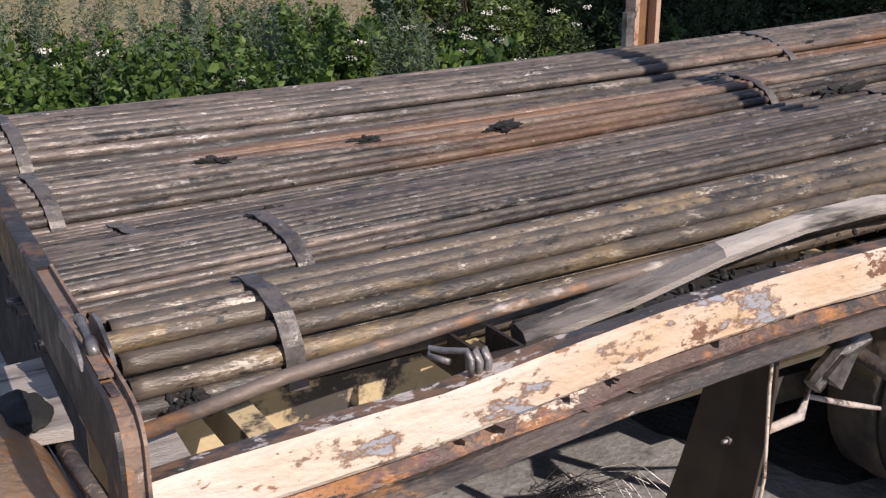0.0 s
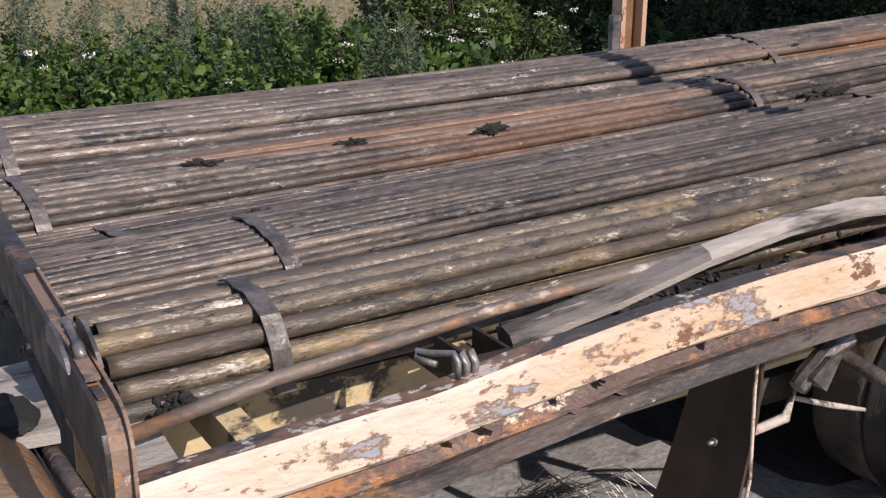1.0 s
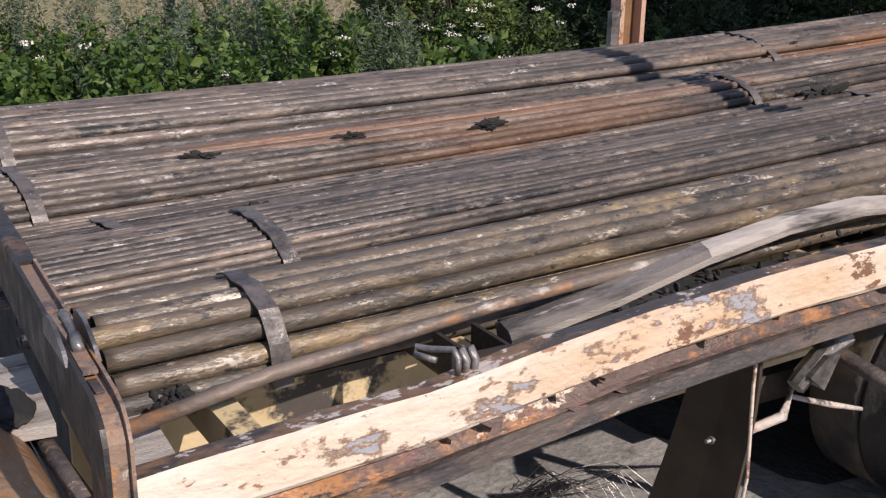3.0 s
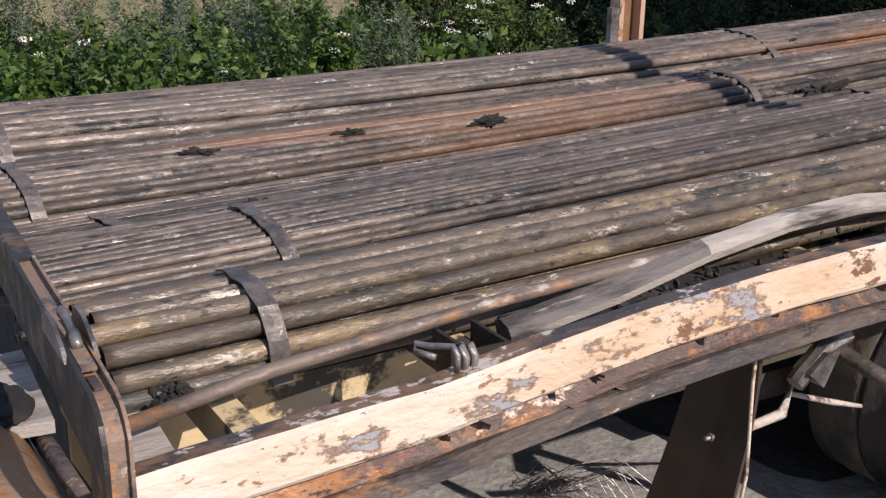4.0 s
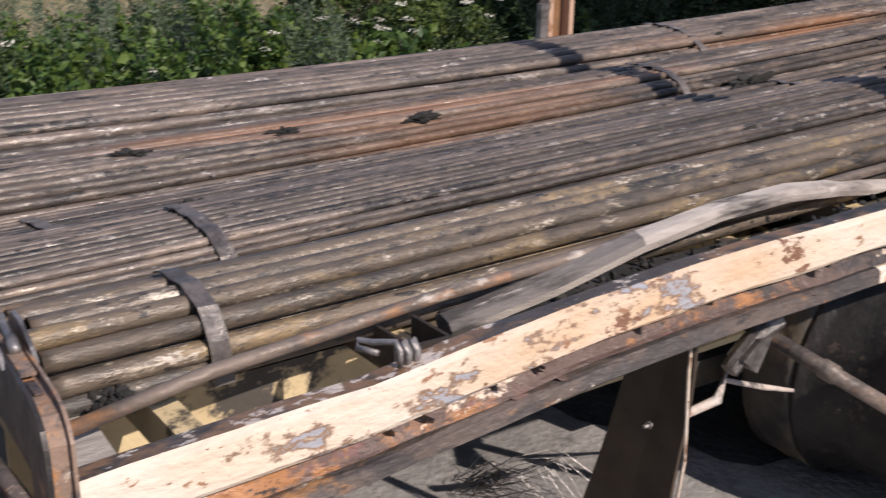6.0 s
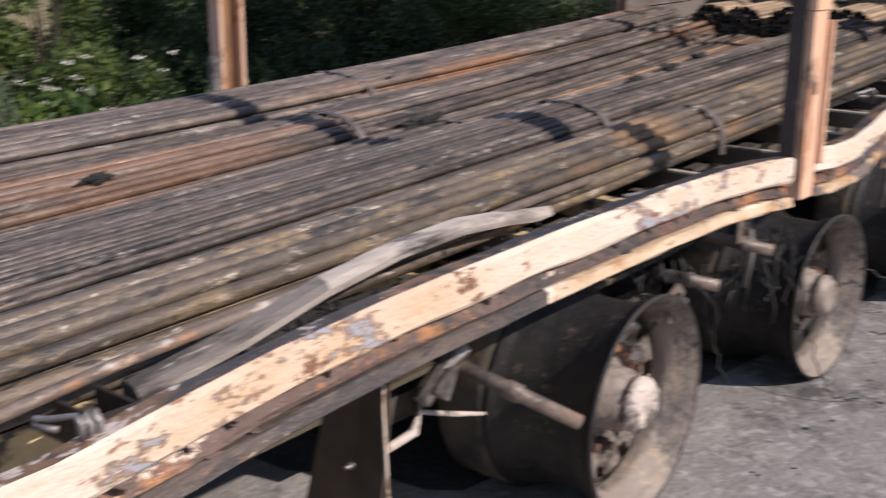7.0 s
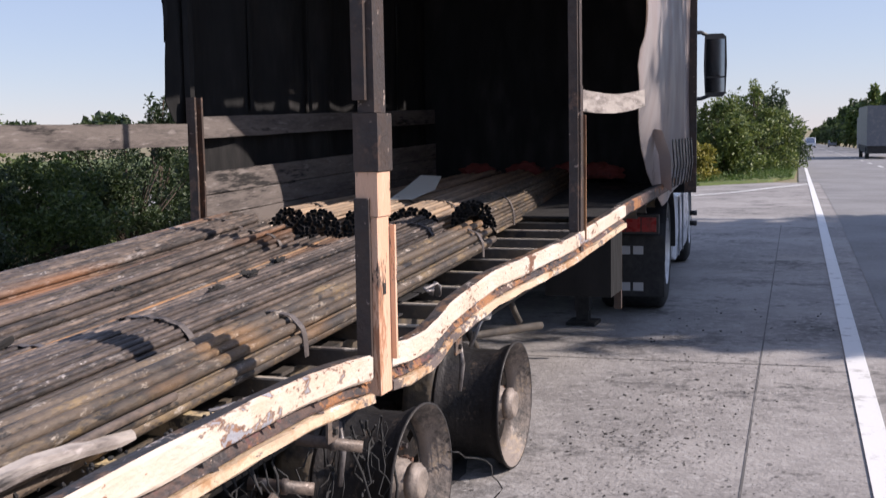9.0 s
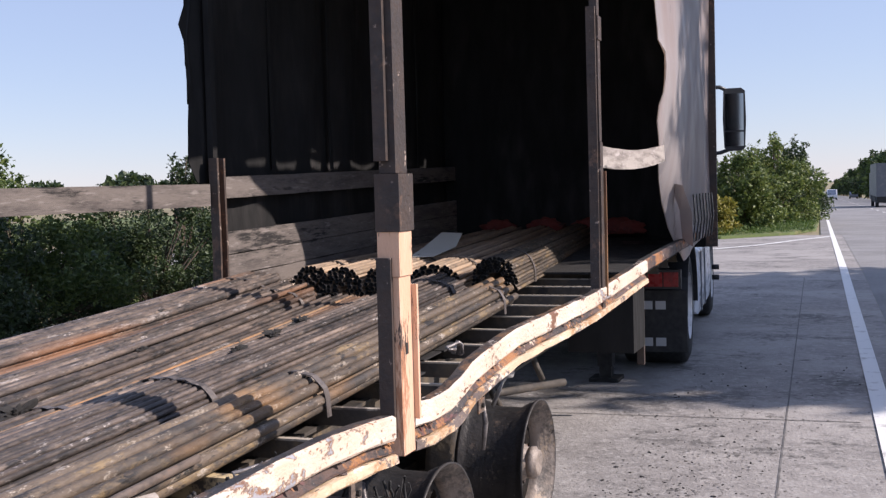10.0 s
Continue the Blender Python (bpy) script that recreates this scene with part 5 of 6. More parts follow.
tube(bm, [(0.3, 3.0, 0.42), (0.9, 3.9, 0.42)], 0.025, 6)
part("spare_carrier", bm, M["chassis"], trailer, "burnt spare wheel carrier", smooth=True)

# a torn sheet of pale card on the front bundles
bm = bmesh.new()
loft(bm, [[(-0.36, 4.55, 1.15), (-0.2, 4.6, 1.15), (-0.2, 4.6, 1.153), (-0.36, 4.55, 1.153)], [(-0.5, 5.2, 1.185), (-0.28, 5.3, 1.18), (-0.28, 5.3, 1.183), (-0.5, 5.2, 1.188)], [(-0.56, 5.75, 1.27), (-0.4, 5.8, 1.26), (-0.4, 5.8, 1.263), (-0.56, 5.75, 1.273)]])
tagged(part("card_sheet", bm, M["flower"], smooth=False), "pale torn card sheet lying on the pipes", "card")


# ---- the tractor ----
TR = Matrix.Translation((0.0, 6.6, 0)) @ Matrix.Rotation(radians(4.0), 4, "Z")
tractor = empty("tractor_unit", "white tractor unit with black rear mudguards and big mirror", "truck", "", TR)


def tpart(name, bm, material, label="", bevel=0.0, smooth=False):
    ob = part(name, bm, material, None, label, smooth, bevel)
    ob.parent = tractor
    return ob


bm = bmesh.new()
box(bm, -0.45, 0.45, -0.2, 5.6, 0.62, 0.86)
tpart("chassis_frame", bm, M["soot"], "dark chassis frame", 0.01)
for sx in (-1, 1):
    # mudguard over the rear wheel
    bm = bmesh.new()
    secs = []
    for k in range(13):
        a = math.pi * k / 12
        y, z = 0.78 - 0.66 * math.cos(a), 0.52 + 0.58 * math.sin(a)
        secs.append([(sx * 0.62, y, z), (sx * 1.25, y, z), (sx * 1.25, y * 0.98 + 0.015, z - 0.03), (sx * 0.62, y * 0.98 + 0.015, z - 0.03)])
    loft(bm, secs)
    tpart("mudguard", bm, M["black_plastic"], "black plastic mudguard", 0.003)
    bm = bmesh.new()
    box(bm, sx * 0.62 if sx > 0 else -1.25, 1.25 if sx > 0 else -0.62, 0.04, 0.05, 0.2, 0.72)
    fl = tpart("mudflap", bm, M["rubber"], "black rubber mudflap with a word panel", 0.003)
    for z in (0.56, 0.25):
        for k in range(3):
            bm = bmesh.new()
            x0 = sx * 0.93 - 0.16 + 0.11 * k
            box(bm, x0, x0 + 0.085, 0.034, 0.039, z, z + 0.07)
            ob = part("lettering_bar", bm, M["letters"], None, "pale plain bar of lettering")
            ob.parent = fl
    bm = bmesh.new()
    box(bm, sx * 0.93 - 0.28, sx * 0.93 + 0.28, -0.05, 0.03, 0.74, 0.9)
    lamp = tpart("tail_lamp", bm, M["black_plastic"], "tail lamp housing", 0.01)
    for k in range(4):
        bm = bmesh.new()
        box(bm, sx * 0.93 - 0.25 + 0.13 * k, sx * 0.93 - 0.25 + 0.12 + 0.13 * k, -0.062, -0.052, 0.76, 0.88)
        ob = part("lens", bm, M["red_lens"], None, "dull red lamp lens", bevel=0.003)
        ob.parent = lamp
    for y, xo, nm in ((0.8, 0.0, "rear_wheel"), (4.5, 0.0, "front_wheel")):
        bm = bmesh.new()
        X = Matrix.Translation((sx * 1.22, y, 0.51)) @ Matrix.Rotation(0 if sx > 0 else math.pi, 4, "Z")
        wd = 0.58 if nm == "rear_wheel" else 0.31
        lathe(bm, [(0.0, 0.3), (0.0, 0.44), (-0.03, 0.5), (-0.06, 0.51), (-wd + 0.05, 0.51), (-wd + 0.02, 0.48), (-wd, 0.3)], X, 36)
        tyre = tpart(nm, bm, M["rubber"], "black tyre", smooth=True)
        bm = bmesh.new()
        lathe(bm, [(0.0, 0.3), (-0.06, 0.27), (-0.1, 0.1), (-0.03, 0.09), (-0.02, 0.0)], X, 24)
        ob = part("rim", bm, M["alu"], None, "grey steel rim", smooth=True)
        ob.parent = tyre
    # side fairing and tank
    bm = bmesh.new()
    secs = []
    for y in (1.55, 1.6, 3.55, 3.6):
        i = 0.03 if y in (1.55, 3.6) else 0
        secs.append([(sx * (1.24 - i), y, 0.34 + i), (sx * (1.26 - i), y, 0.6), (sx * (1.25 - i), y, 0.95 - i), (sx * 1.1, y, 1.08 - i), (sx * 0.6, y, 1.08 - i), (sx * 0.6, y, 0.34 + i)])
    loft(bm, secs)
    sk = tpart("side_skirt", bm, M["white"], "white side skirt over the tank", 0.01)
    for y in (1.75, 2.35):
        bm = bmesh.new()
        box(bm, sx * 1.262 - 0.004, sx * 1.262 + 0.004, y, y + 0.12, 0.36, 0.94)
        ob = part("trim", bm, M["grey_plastic"], None, "dark trim strip")
        ob.parent = sk
# cab
bm = bmesh.new()
secs = []
for z, xw, y0, y1 in ((0.95, 1.2, 3.55, 5.75), (1.2, 1.24, 3.55, 5.85), (1.9, 1.24, 3.55, 5.85), (2.6, 1.2, 3.55, 5.7), (3.1, 1.12, 3.6, 5.4), (3.55, 1.0, 3.7, 4.9), (3.6, 0.9, 3.8, 4.7)):
    secs.append([(-xw, y0, z), (xw, y0, z), (xw, y1 - 0.15, z), (xw - 0.2, y1, z), (-xw + 0.2, y1, z), (-xw, y1 - 0.15, z)])
loft(bm, secs)
cab = tpart("cab", bm, M["white"], "white high-roof cab", 0.03)
for sx in (-1, 1):
    bm = bmesh.new()
    loft(bm, [[(sx * 1.235, 4.55, 1.95), (sx * 1.235, 5.55, 1.95), (sx * 1.205, 5.5, 2.6), (sx * 1.205, 4.6, 2.6)], [(sx * 1.25, 4.55, 1.95), (sx * 1.25, 5.55, 1.95), (sx * 1.22, 5.5, 2.6), (sx * 1.22, 4.6, 2.6)]])
    ob = part("side_window", bm, M["glass"], None, "dark side window")
    ob.parent = cab
    bm = bmesh.new()
    loft(bm, [[(sx * 1.2, 3.2, 1.1), (sx * 1.2, 3.56, 1.1), (sx * 1.15, 3.56, 3.3), (sx * 1.12, 3.25, 3.3)], [(sx * 1.22, 3.2, 1.1), (sx * 1.22, 3.56, 1.1), (sx * 1.17, 3.56, 3.3), (sx * 1.14, 3.25, 3.3)]])
    ob = part("wind_deflector", bm, M["grey_plastic"], None, "grey side wind deflector", bevel=0.004)
    ob.parent = cab
    # mirror: body, glass and two arms
    bm = bmesh.new()
    secs = []
    for z, w in ((2.0, 0.09), (2.04, 0.13), (2.4, 0.145), (2.76, 0.135), (2.8, 0.09)):
        xc = sx * 1.48
        secs.append([(xc - w, 5.5, z), (xc + w, 5.5, z), (xc + w * 0.9, 5.6, z), (xc, 5.66, z), (xc - w * 0.9, 5.6, z)])
    loft(bm, secs)
    mir = part("mirror", bm, M["black_plastic"], None, "tall black mirror housing", bevel=0.01)
    mir.parent = tractor
    bm = bmesh.new()
    for z0, z1 in ((2.06, 2.24), (2.26, 2.73)):
        box(bm, sx * 1.48 - 0.115, sx * 1.48 + 0.115, 5.488, 5.497, z0, z1)
    ob = part("mirror_glass", bm, M["glass"], None, "mirror glass", bevel=0.002)
    ob.parent = mir
    for z in (1.97, 2.81):
        bm = bmesh.new()
        tube(bm, [(sx * 1.12, 5.45, z), (sx * 1.3, 5.5, z + 0.01), (sx * 1.44, 5.57, z + (0.06 if z < 2.5 else -0.06))], 0.025, 8)
        ob = part("mirror_arm", bm, M["black_plastic"], None, "", smooth=True)
        ob.parent = mir
for z in (0.5, 0.62):
    bm = bmesh.new()
    tube(bm, [(1.25, 4.0, z), (1.33, 4.0, z)], 0.03, 8)
    tpart("marker_lamp", bm, M["black_plastic"], "small round marker lamp", smooth=True)


# ---- vegetation ----
def leaf_mesh(name, pos, size, rng_, aspect=0.5, up=0.3, leaf="kite"):
    """Small folded leaves at the given places."""
    n = len(pos)
    d = rng_.normal(size=(n, 3))
    d[:, 2] = d[:, 2] * 0.6 + up
    d /= np.linalg.norm(d, axis=1)[:, None]
    s = np.cross(d, rng_.normal(size=(n, 3)))
    s /= np.linalg.norm(s, axis=1)[:, None]
    size = size[:, None]
    nrm = np.cross(d, s)
    v = np.empty((n, 4, 3))
    v[:, 0] = pos
    v[:, 1] = pos + d * size * 0.5 + s * size * aspect * 0.5 + nrm * size * 0.08
    v[:, 2] = pos + d * size
    v[:, 3] = pos + d * size * 0.5 - s * size * aspect * 0.5 + nrm * size * 0.08
    me = bpy.data.meshes.new(name)
    me.from_pydata(v.reshape(-1, 3).tolist(), [], np.arange(n * 4).reshape(-1, 4).tolist())
    return me


def clumps(rng_, centres, radii, per, squash=1.0):
    """Places gathered in clumps, denser at the clump's skin."""
    out = []
    for c, r in zip(centres, radii):
        k = max(6, int(per * r * r))
        d = rng_.normal(size=(k, 3))
        d /= np.linalg.norm(d, axis=1)[:, None]
        q = r * rng_.uniform(0.35, 1.0, (k, 1)) ** 0.6
        out.append(np.array(c) + d * q * np.array((1, 1, squash)))
    return np.concatenate(out)


def stalks(name, rng_, base, height, leaves, size, material, label, stalk_mat, aspect=0.3, lean=0.2):
    """Upright weeds: leaves set along stems."""
    pos, siz = [], []
    for (x, y), h in zip(base, height):
        lx, ly = rng_.normal(0, lean, 2) * h
        k = max(4, int(leaves * h))
        u = rng_.uniform(0.05, 1, k) ** 0.8
        w = 0.16 * h * (1.15 - u)
        a = rng_.uniform(0, 6.283, k)
        pos.append(np.stack([x + lx * u * u + w * np.cos(a) * rng_.uniform(0, 1, k), y + ly * u * u + w * np.sin(a) * rng_.uniform(0, 1, k), h * u + dip(y)], 1))
        siz.append(size * (1.2 - 0.6 * u) * rng_.uniform(0.6, 1.3, k))
    me = leaf_mesh(name, np.concatenate(pos), np.concatenate(siz), rng_, aspect, 0.5)
    ob = link(name, me, material, None, smooth=False)
    return tagged(ob, label, "weeds", kind="stuff")


R = np.random.default_rng(7)


def scatter(n, x0, x1, y0, y1):
    return np.stack([R.uniform(x0, x1, n), R.uniform(y0, y1, n)], 1)


# weeds in three sorts, in patches
def patchy(pts, sc, off, th):
    return np.array([p for p in pts if noise.noise(Vector((p[0] * sc, p[1] * sc, off))) > th])


b = patchy(scatter(1500, -5.4, -3.2, -5.0, 3.2), 1.3, 1.0, 0.0)
b = b[b[:, 1] < 0.9]
stalks("green_weeds", R, b, R.uniform(0.32, 0.75, len(b)), 120, 0.085, M["leaf_bright"], "dense bright green weeds along the road", None, 0.62)
b = patchy(scatter(420, -5.0, -3.5, -5.0, 3.2), 1.9, 15.0, 0.05)
stalks("broad_weeds", R, b, R.uniform(0.3, 0.6, len(b)), 60, 0.14, M["leaf_bright"], "broad-leaved green weeds low by the road", None, 0.7)
b = patchy(scatter(620, -5.6, -3.4, -5.0, 3.5), 1.5, 5.0, 0.12)
b = b[b[:, 1] < 0.6]
stalks("silver_weeds", R, b, R.uniform(0.6, 1.15, len(b)), 300, 0.055, M["leaf_silver"], "tall silvery-green wormwood stalks", None, 0.24, 0.12)
b = patchy(scatter(1500, -6.4, -3.9, -5.0, 6.0), 0.9, 9.0, -0.15)
stalks("dark_weeds", R, b, R.uniform(0.4, 0.72, len(b)), 130, 0.06, M["leaf_dark"], "dark green weeds behind", None, 0.4)
b = scatter(6500, -26, -5.2, -6, 12)
stalks("dry_grass", R, b, R.uniform(0.15, 0.4, len(b)), 60, 0.16, M["straw"], "pale dry grass behind the weeds", None, 0.06, 0.4)
c = patchy(scatter(90, -4.4, -3.3, -4.0, 2.5), 1.5, 3.0, 0.05)
cc = [(p[0], p[1], R.uniform(0.5, 0.8)) for p in c]
pos = clumps(R, cc, [0.042] * len(cc), 16000, 0.35)
tagged(link("wild_flowers", leaf_mesh("wild_flowers", pos, R.uniform(0.008, 0.016, len(pos)), R, 0.9, 0.8), M["flower"], None, smooth=False), "small pale flower heads among the weeds", "flowers", kind="stuff")


def bush(name, label, cx, cy, w, d, h, n, seed, material, size=0.07, per=1500, low=0.15, cat="bush"):
    rg = np.random.default_rng(seed)
    e = empty(name, label, cat, "roadside bushes", pose(cx, cy, dip(cy)))
    cen, rad = [], []
    for k in range(n):
        a, q = rg.uniform(0, 6.283), rg.uniform(0, 1) ** 0.5
        x, y = w * q * math.cos(a), d * q * math.sin(a)
        top = h * (1 - 0.45 * q * q) * rg.uniform(0.8, 1.1)
        z = rg.uniform(low * h, top)
        cen.append((x, y, z))
        rad.append(rg.uniform(0.08, 0.2) * h)
    for k in range(max(3, n // 8)):  # shoots that stand out of the outline
        a, q = rg.uniform(0, 6.283), rg.uniform(0, 0.75)
        x, y, z0 = w * q * math.cos(a), d * q * math.sin(a), h * (0.95 - 0.35 * q * q)
        for s in range(5):
            cen.append((x + rg.normal() * 0.02 * h, y + rg.normal() * 0.02 * h, z0 + 0.05 * h * s))
            rad.append((0.075 - 0.012 * s) * h)
    pos = clumps(rg, cen, rad, per / (h * 0.15) ** 2 * 0.25, 0.9)
    pos = pos[pos[:, 2] > 0.02]
    ob = link("crown", leaf_mesh("crown", pos, rg.uniform(0.6, 1.3, len(pos)) * size, rg, 0.5, 0.2), material, None, smooth=False)
    ob.parent = e
    bm = bmesh.new()
    tube(bm, [(0, 0, -0.05), (0.03 * h, 0.02, 0.3 * h), (0.02, 0.05 * h, 0.7 * h)], [0.02 * h, 0.015 * h, 0.006 * h], 7)
    for x, y, z in cen[::3]:
        tube(bm, [(0.02 * h, 0.01, 0.2 * h), (x * 0.5, y * 0.5, z * 0.65), (x, y, z)], [0.008 * h, 0.006 * h, 0.003 * h], 5)
    ob = part("trunk", bm, M["bark"], None, smooth=True)
    ob.parent = e
    return e


DARKB = "dark green roadside bush with dense small leaves"
k = 0
for x, y, w, d, h in ((-5.4, 2.0, 0.9, 0.9, 1.25), (-5.2, 3.4, 0.9, 1.0, 1.45), (-5.0, 4.9, 1.0, 1.0, 1.5), (-5.3, 6.4, 1.2, 1.2, 1.75), (-4.9, 8.0, 1.0, 1.2, 1.65), (-5.6, 9.6, 1.3, 1.4, 1.8), (-6.8, 4.4, 1.3, 1.3, 1.7), (-7.6, 7.4, 1.5, 1.5, 1.9), (-6.5, 11.5, 1.4, 1.5, 1.9)):
    k += 1
    bush("bush", (DARKB, "mid-green roadside bush with yellowish leaves", "dense green roadside bush with fine leaves")[k % 3], x, y, w, d, h * (0.92 + 0.05 * (k % 4)), 40, 40 + k, (M["leaf_dark"], M["leaf_tree"], M["leaf_dark"])[k % 3], 0.055, 2000)
bush("tree", "leafy green roadside tree standing over the weeds", -8.1, 8.1, 0.9, 0.9, 2.8, 52, 92, M["leaf_tree"], 0.08, 1500, 0.2, "tree")
bush("tree", "green roadside tree rising above the bushes", -8.5, 7.7, 1.3, 1.3, 2.35, 44, 91, M["leaf_tree"], 0.1, 1300, 0.3, "tree")
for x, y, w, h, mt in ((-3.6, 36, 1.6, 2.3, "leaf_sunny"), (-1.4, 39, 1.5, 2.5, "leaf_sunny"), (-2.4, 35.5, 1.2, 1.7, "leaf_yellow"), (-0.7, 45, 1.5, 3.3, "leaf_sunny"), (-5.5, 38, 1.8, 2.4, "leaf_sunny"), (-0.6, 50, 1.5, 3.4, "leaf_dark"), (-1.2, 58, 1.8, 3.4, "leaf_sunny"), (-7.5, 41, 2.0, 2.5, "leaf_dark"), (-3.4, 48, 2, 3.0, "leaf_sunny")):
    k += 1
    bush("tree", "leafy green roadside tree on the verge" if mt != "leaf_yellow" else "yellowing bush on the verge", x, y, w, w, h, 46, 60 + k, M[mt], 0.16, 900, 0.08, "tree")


def tree(x, y, h, seed, mt="leaf_tree", w=0.33, n=60, size=0.3):
    return bush("tree", "tall leafy tree beyond the road", x, y, w * h, w * h, h, n, seed, M[mt], size, 700, 0.22, "tree")


# row across the road, whose shade falls on the asphalt
for i, (x, y, h) in enumerate(((13.6, 10.8, 9.0), (14.2, 13.6, 10.0), (13.6, 16.0, 9.5), (14.0, 18.6, 9.0), (16.5, 12.6, 11.5), (16.5, 17.2, 11.5))):
    tree(x, y, h, 200 + i, n=92, size=0.42)
tree(14.6, 10.8, 12.4, 207, w=0.14, n=44, size=0.36)
for i in range(34):
    y = 135 + i * 19
    tree(road_x(y, 10.5) + R.uniform(-0.7, 0.7), y, R.uniform(6.2, 8.2), 230 + i, "leaf_dark" if i % 3 == 0 else "leaf_tree", w=0.42, n=26, size=0.75)
# far woods on the horizon
pos = []
cen = [(-60 - 500 * R.uniform(), 250 + 260 * R.uniform(), R.uniform(0, 5)) for _ in range(150)]
pos = clumps(R, cen, R.uniform(3, 7, len(cen)), 7, 0.6)
tagged(link("far_woods", leaf_mesh("far_woods", pos, R.uniform(1.5, 3, len(pos)), R, 0.8), M["leaf_dark"], None, smooth=False), "hazy distant woods on the horizon", "woods", kind="stuff")
# short grass on the verge
b = scatter(6500, -7, 1.2, 33.2, 60)
b = np.array([p for p in b if p[0] < min(0.95 - 0.035 * (p[1] - 41), -1.5 + 0.55 * (p[1] - 33.2))])
stalks("verge_grass", R, b, R.uniform(0.1, 0.35, len(b)), 26, 0.2, M["leaf_bright"], "rough green grass on the verge", None, 0.12, 0.4)


# burnt debris lying on the pavement
rg = random.Random(21)
bm = bmesh.new()
for k in range(700):
    x, y = (1.25 + abs(rg.gauss(0, 0.7)), rg.uniform(-1.5, 7.5)) if k < 330 else (rg.gauss(1.75, 0.3), rg.gauss(3.4, 0.9))
    s = rg.choice((0.0015, 0.002, 0.003, 0.004, 0.006, 0.009)) * (1 if k < 330 else 0.65)
    bmesh.ops.create_icosphere(bm, subdivisions=1, radius=s, matrix=Matrix.Translation((x, y, s * 0.3)) @ Euler((0, 0, rg.random() * 6)).to_matrix().to_4x4() @ Matrix.Diagonal((1, rg.uniform(0.6, 2.2), rg.uniform(0.4, 0.8), 1)))
tagged(part("burnt_debris", bm, M["soot"]), "small black burnt crumbs scattered on the pavement", "debris", kind="stuff")

# thin soot flakes trodden into the concrete
bm = bmesh.new()
for k in range(3600):
    cx, cy, sx, sy = rg.choice(((1.62, 2.95, 0.22, 0.28), (1.95, 3.9, 0.3, 0.35), (1.75, 3.3, 0.35, 0.6), (2.35, 1.7, 0.08, 0.6), (1.7, 5.0, 0.5, 0.3), (1.6, 1.9, 0.2, 0.3), (1.9, 3.0, 0.6, 2.0)))
    x, y, s = rg.gauss(cx, sx), rg.gauss(cy, sy), rg.choice((0.002, 0.002, 0.003, 0.003, 0.004, 0.005, 0.010))
    h = 0.0012 + 0.0018 * rg.random()
    bm.faces.new([bm.verts.new((x + s * math.cos(a) * q, y + 1.5 * s * math.sin(a) * q, h)) for a, q in ((2 * math.pi * i / 7, rg.uniform(0.45, 1.25)) for i in range(7))])
tagged(part("soot_flakes", bm, M["flake"]), "thin dark soot flakes trodden into the concrete", "soot", kind="stuff")

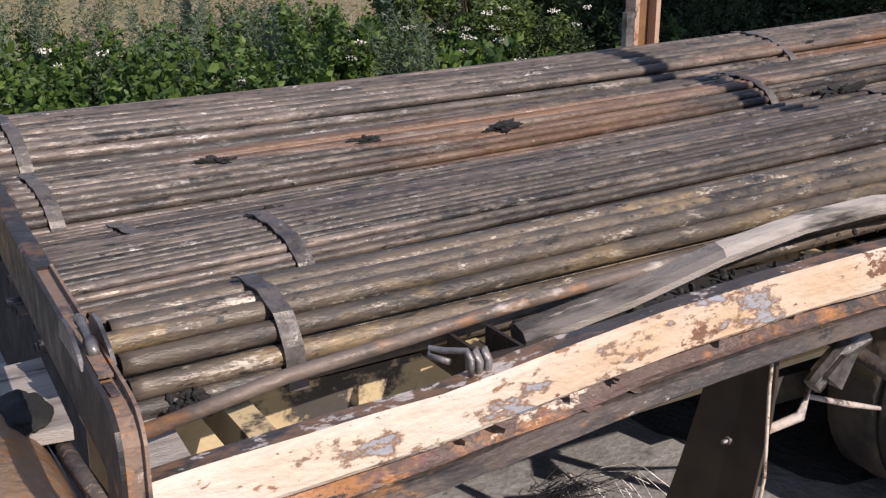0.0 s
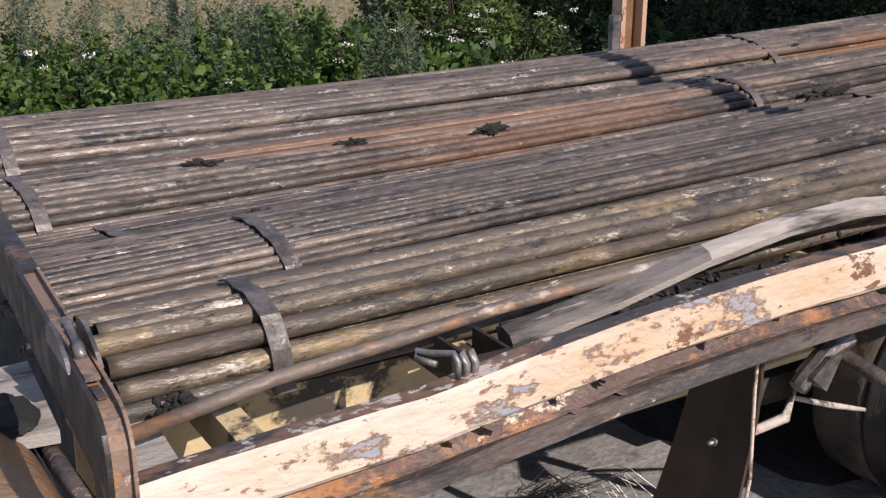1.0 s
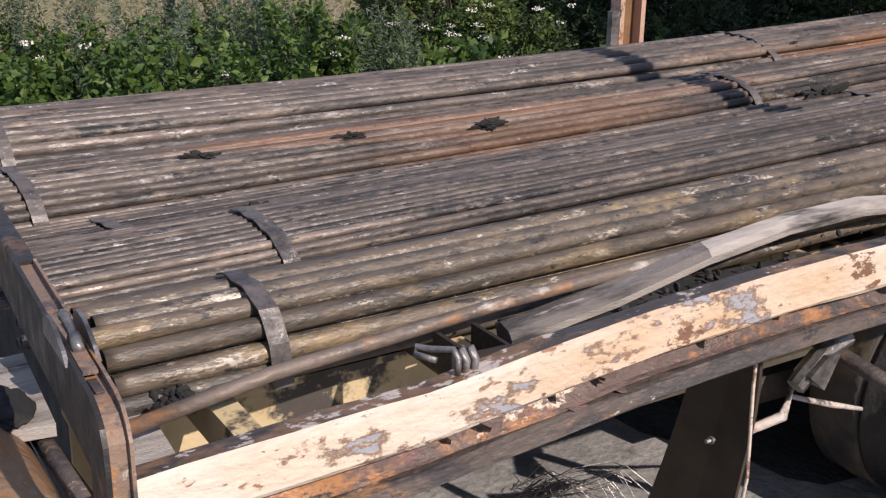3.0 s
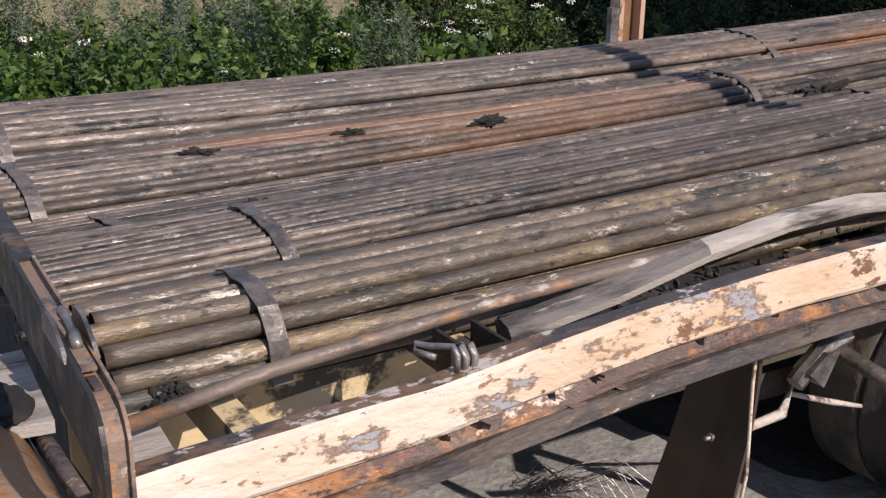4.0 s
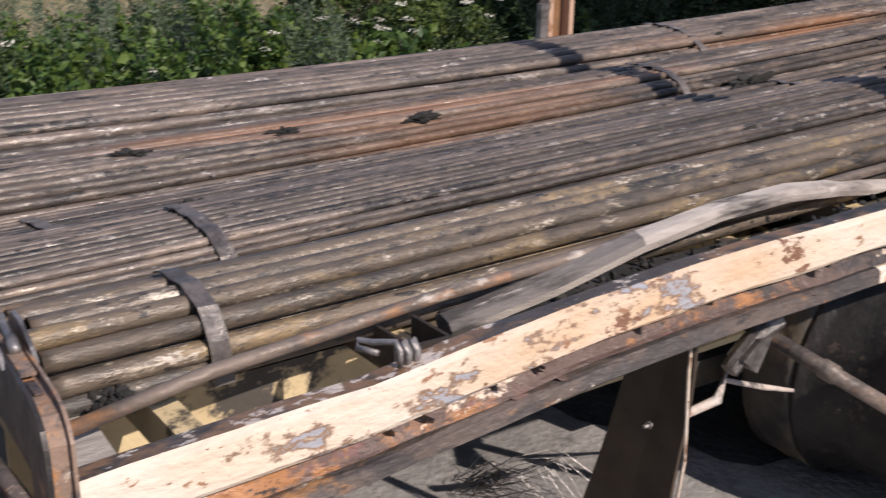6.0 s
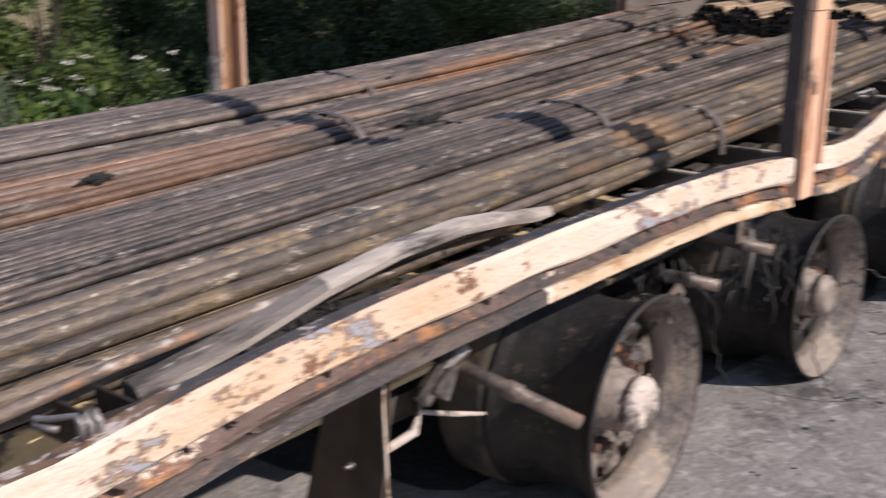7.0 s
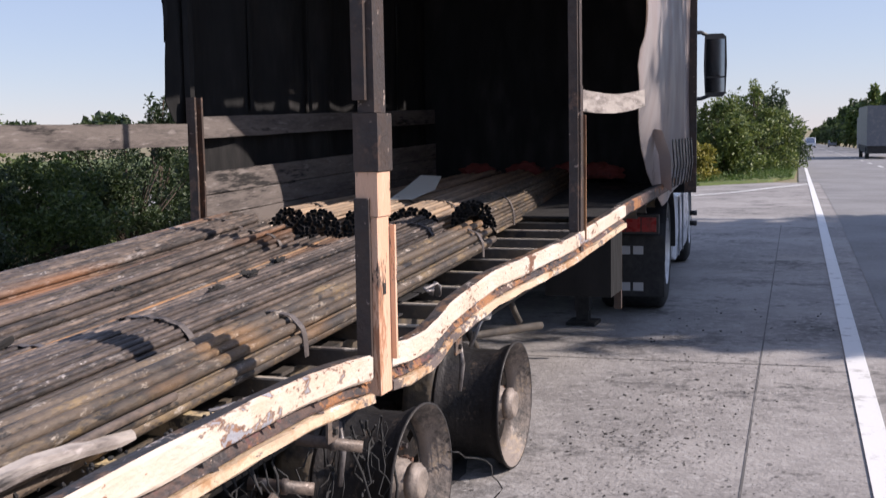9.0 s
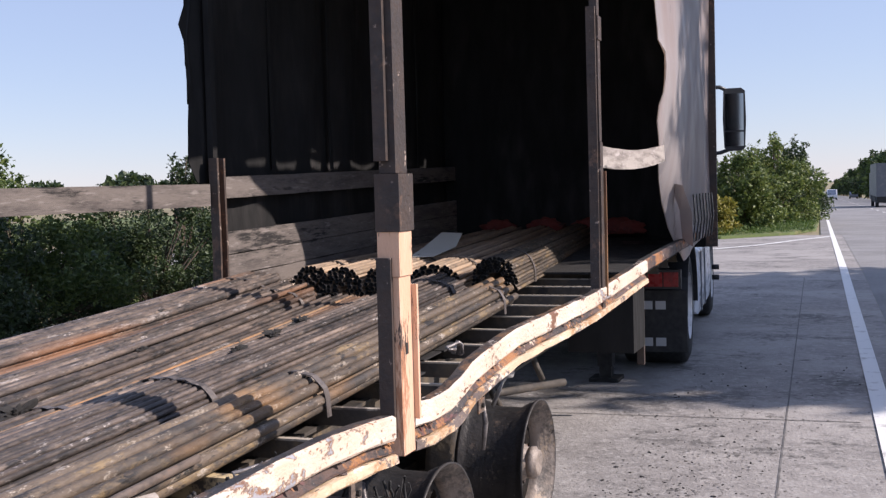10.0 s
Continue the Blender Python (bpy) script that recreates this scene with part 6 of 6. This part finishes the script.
# ---- far traffic ----
def far_vehicle(name, label, x, y, w, l, h, body, cat, boxy):
    e = empty(name, label, cat, "traffic on the road", pose(x, y, dip(y), 0, 0, 2))
    bm = bmesh.new()
    if boxy:
        box(bm, -w / 2, w / 2, -l, 0, 1.1, h)
    else:
        loft(bm, [[(s * q, yy, zz) for yy, zz in ((-l, 0.35), (0, 0.35), (0, 0.9), (-0.25 * l, 1.0), (-0.35 * l, h), (-0.8 * l, h), (-l, 1.0))] for s, q in ((-1, w / 2), (1, w / 2))])
    ob = part("body", bm, body, None, bevel=0.06)
    ob.parent = e
    if boxy:
        bm = bmesh.new()
        box(bm, -w / 2 + 0.05, w / 2 - 0.05, -l + 0.1, 0.2, 0.55, 1.09)
        ob = part("chassis", bm, M["rubber"], None)
        ob.parent = e
        bm = bmesh.new()
        box(bm, -w / 2 + 0.02, w / 2 - 0.02, 0.6, 2.8, 0.7, h * 0.8)
        ob = part("cab", bm, M["grey_plastic"], None, bevel=0.1)
        ob.parent = e
    else:
        bm = bmesh.new()
        for yy, a in ((0.01, 1), (-l - 0.01, -1)):
            box(bm, -w / 2 + 0.1, w / 2 - 0.1, yy - 0.01, yy + 0.01, 0.3, 0.5)
        ob = part("bumper", bm, M["black_plastic"], None)
        ob.parent = e
        bm = bmesh.new()
        loft(bm, [[(-w * 0.42, -l * 0.98, 1.0), (w * 0.42, -l * 0.98, 1.0), (w * 0.4, -l * 0.81, h * 0.96), (-w * 0.4, -l * 0.81, h * 0.96)], [(-w * 0.42, -l * 1.0, 1.02), (w * 0.42, -l * 1.0, 1.02), (w * 0.4, -l * 0.83, h * 0.98), (-w * 0.4, -l * 0.83, h * 0.98)]])
        ob = part("windscreen", bm, M["glass"], None)
        ob.parent = e
    for sx in (-1, 1):
        for yy in (-l * 0.85, -l * 0.15):
            bm = bmesh.new()
            r = 0.5 if boxy else 0.33
            lathe(bm, [(0, 0), (0, r), (-0.25, r), (-0.25, 0)], Matrix.Translation((sx * w / 2 if sx > 0 else -w / 2 + 0.25, yy, r)), 16)
            ob = part("wheel", bm, M["rubber"], None)
            ob.parent = e
    return e


lorry = far_vehicle("lorry", "grey covered lorry driving away on the road", 6.0, 66, 2.5, 12, 4.0, M["grey_plastic"], "lorry", True)
van = far_vehicle("van", "white van coming along the far road", -3.0, 230, 1.95, 4.8, 2.1, M["white"], "van", False)
car = far_vehicle("car", "dark car far off on the road", 0.6, 270, 1.8, 4.4, 1.6, M["grey_plastic"], "car", False)


def motions():
    walk(lorry, [(t, pose(road_x(y, 5.6), y, dip(y), 0, 0, 2)) for t, y in ((0, 40), (5, 58), (7, 68), (8, 80), (9, 97), (10, 115))])
    walk(van, [(t, pose(road_x(y, 0.0) + 2.1, y, dip(y), 0, 0, 2)) for t, y in ((0, 270), (5, 255), (10, 240))])


motions()
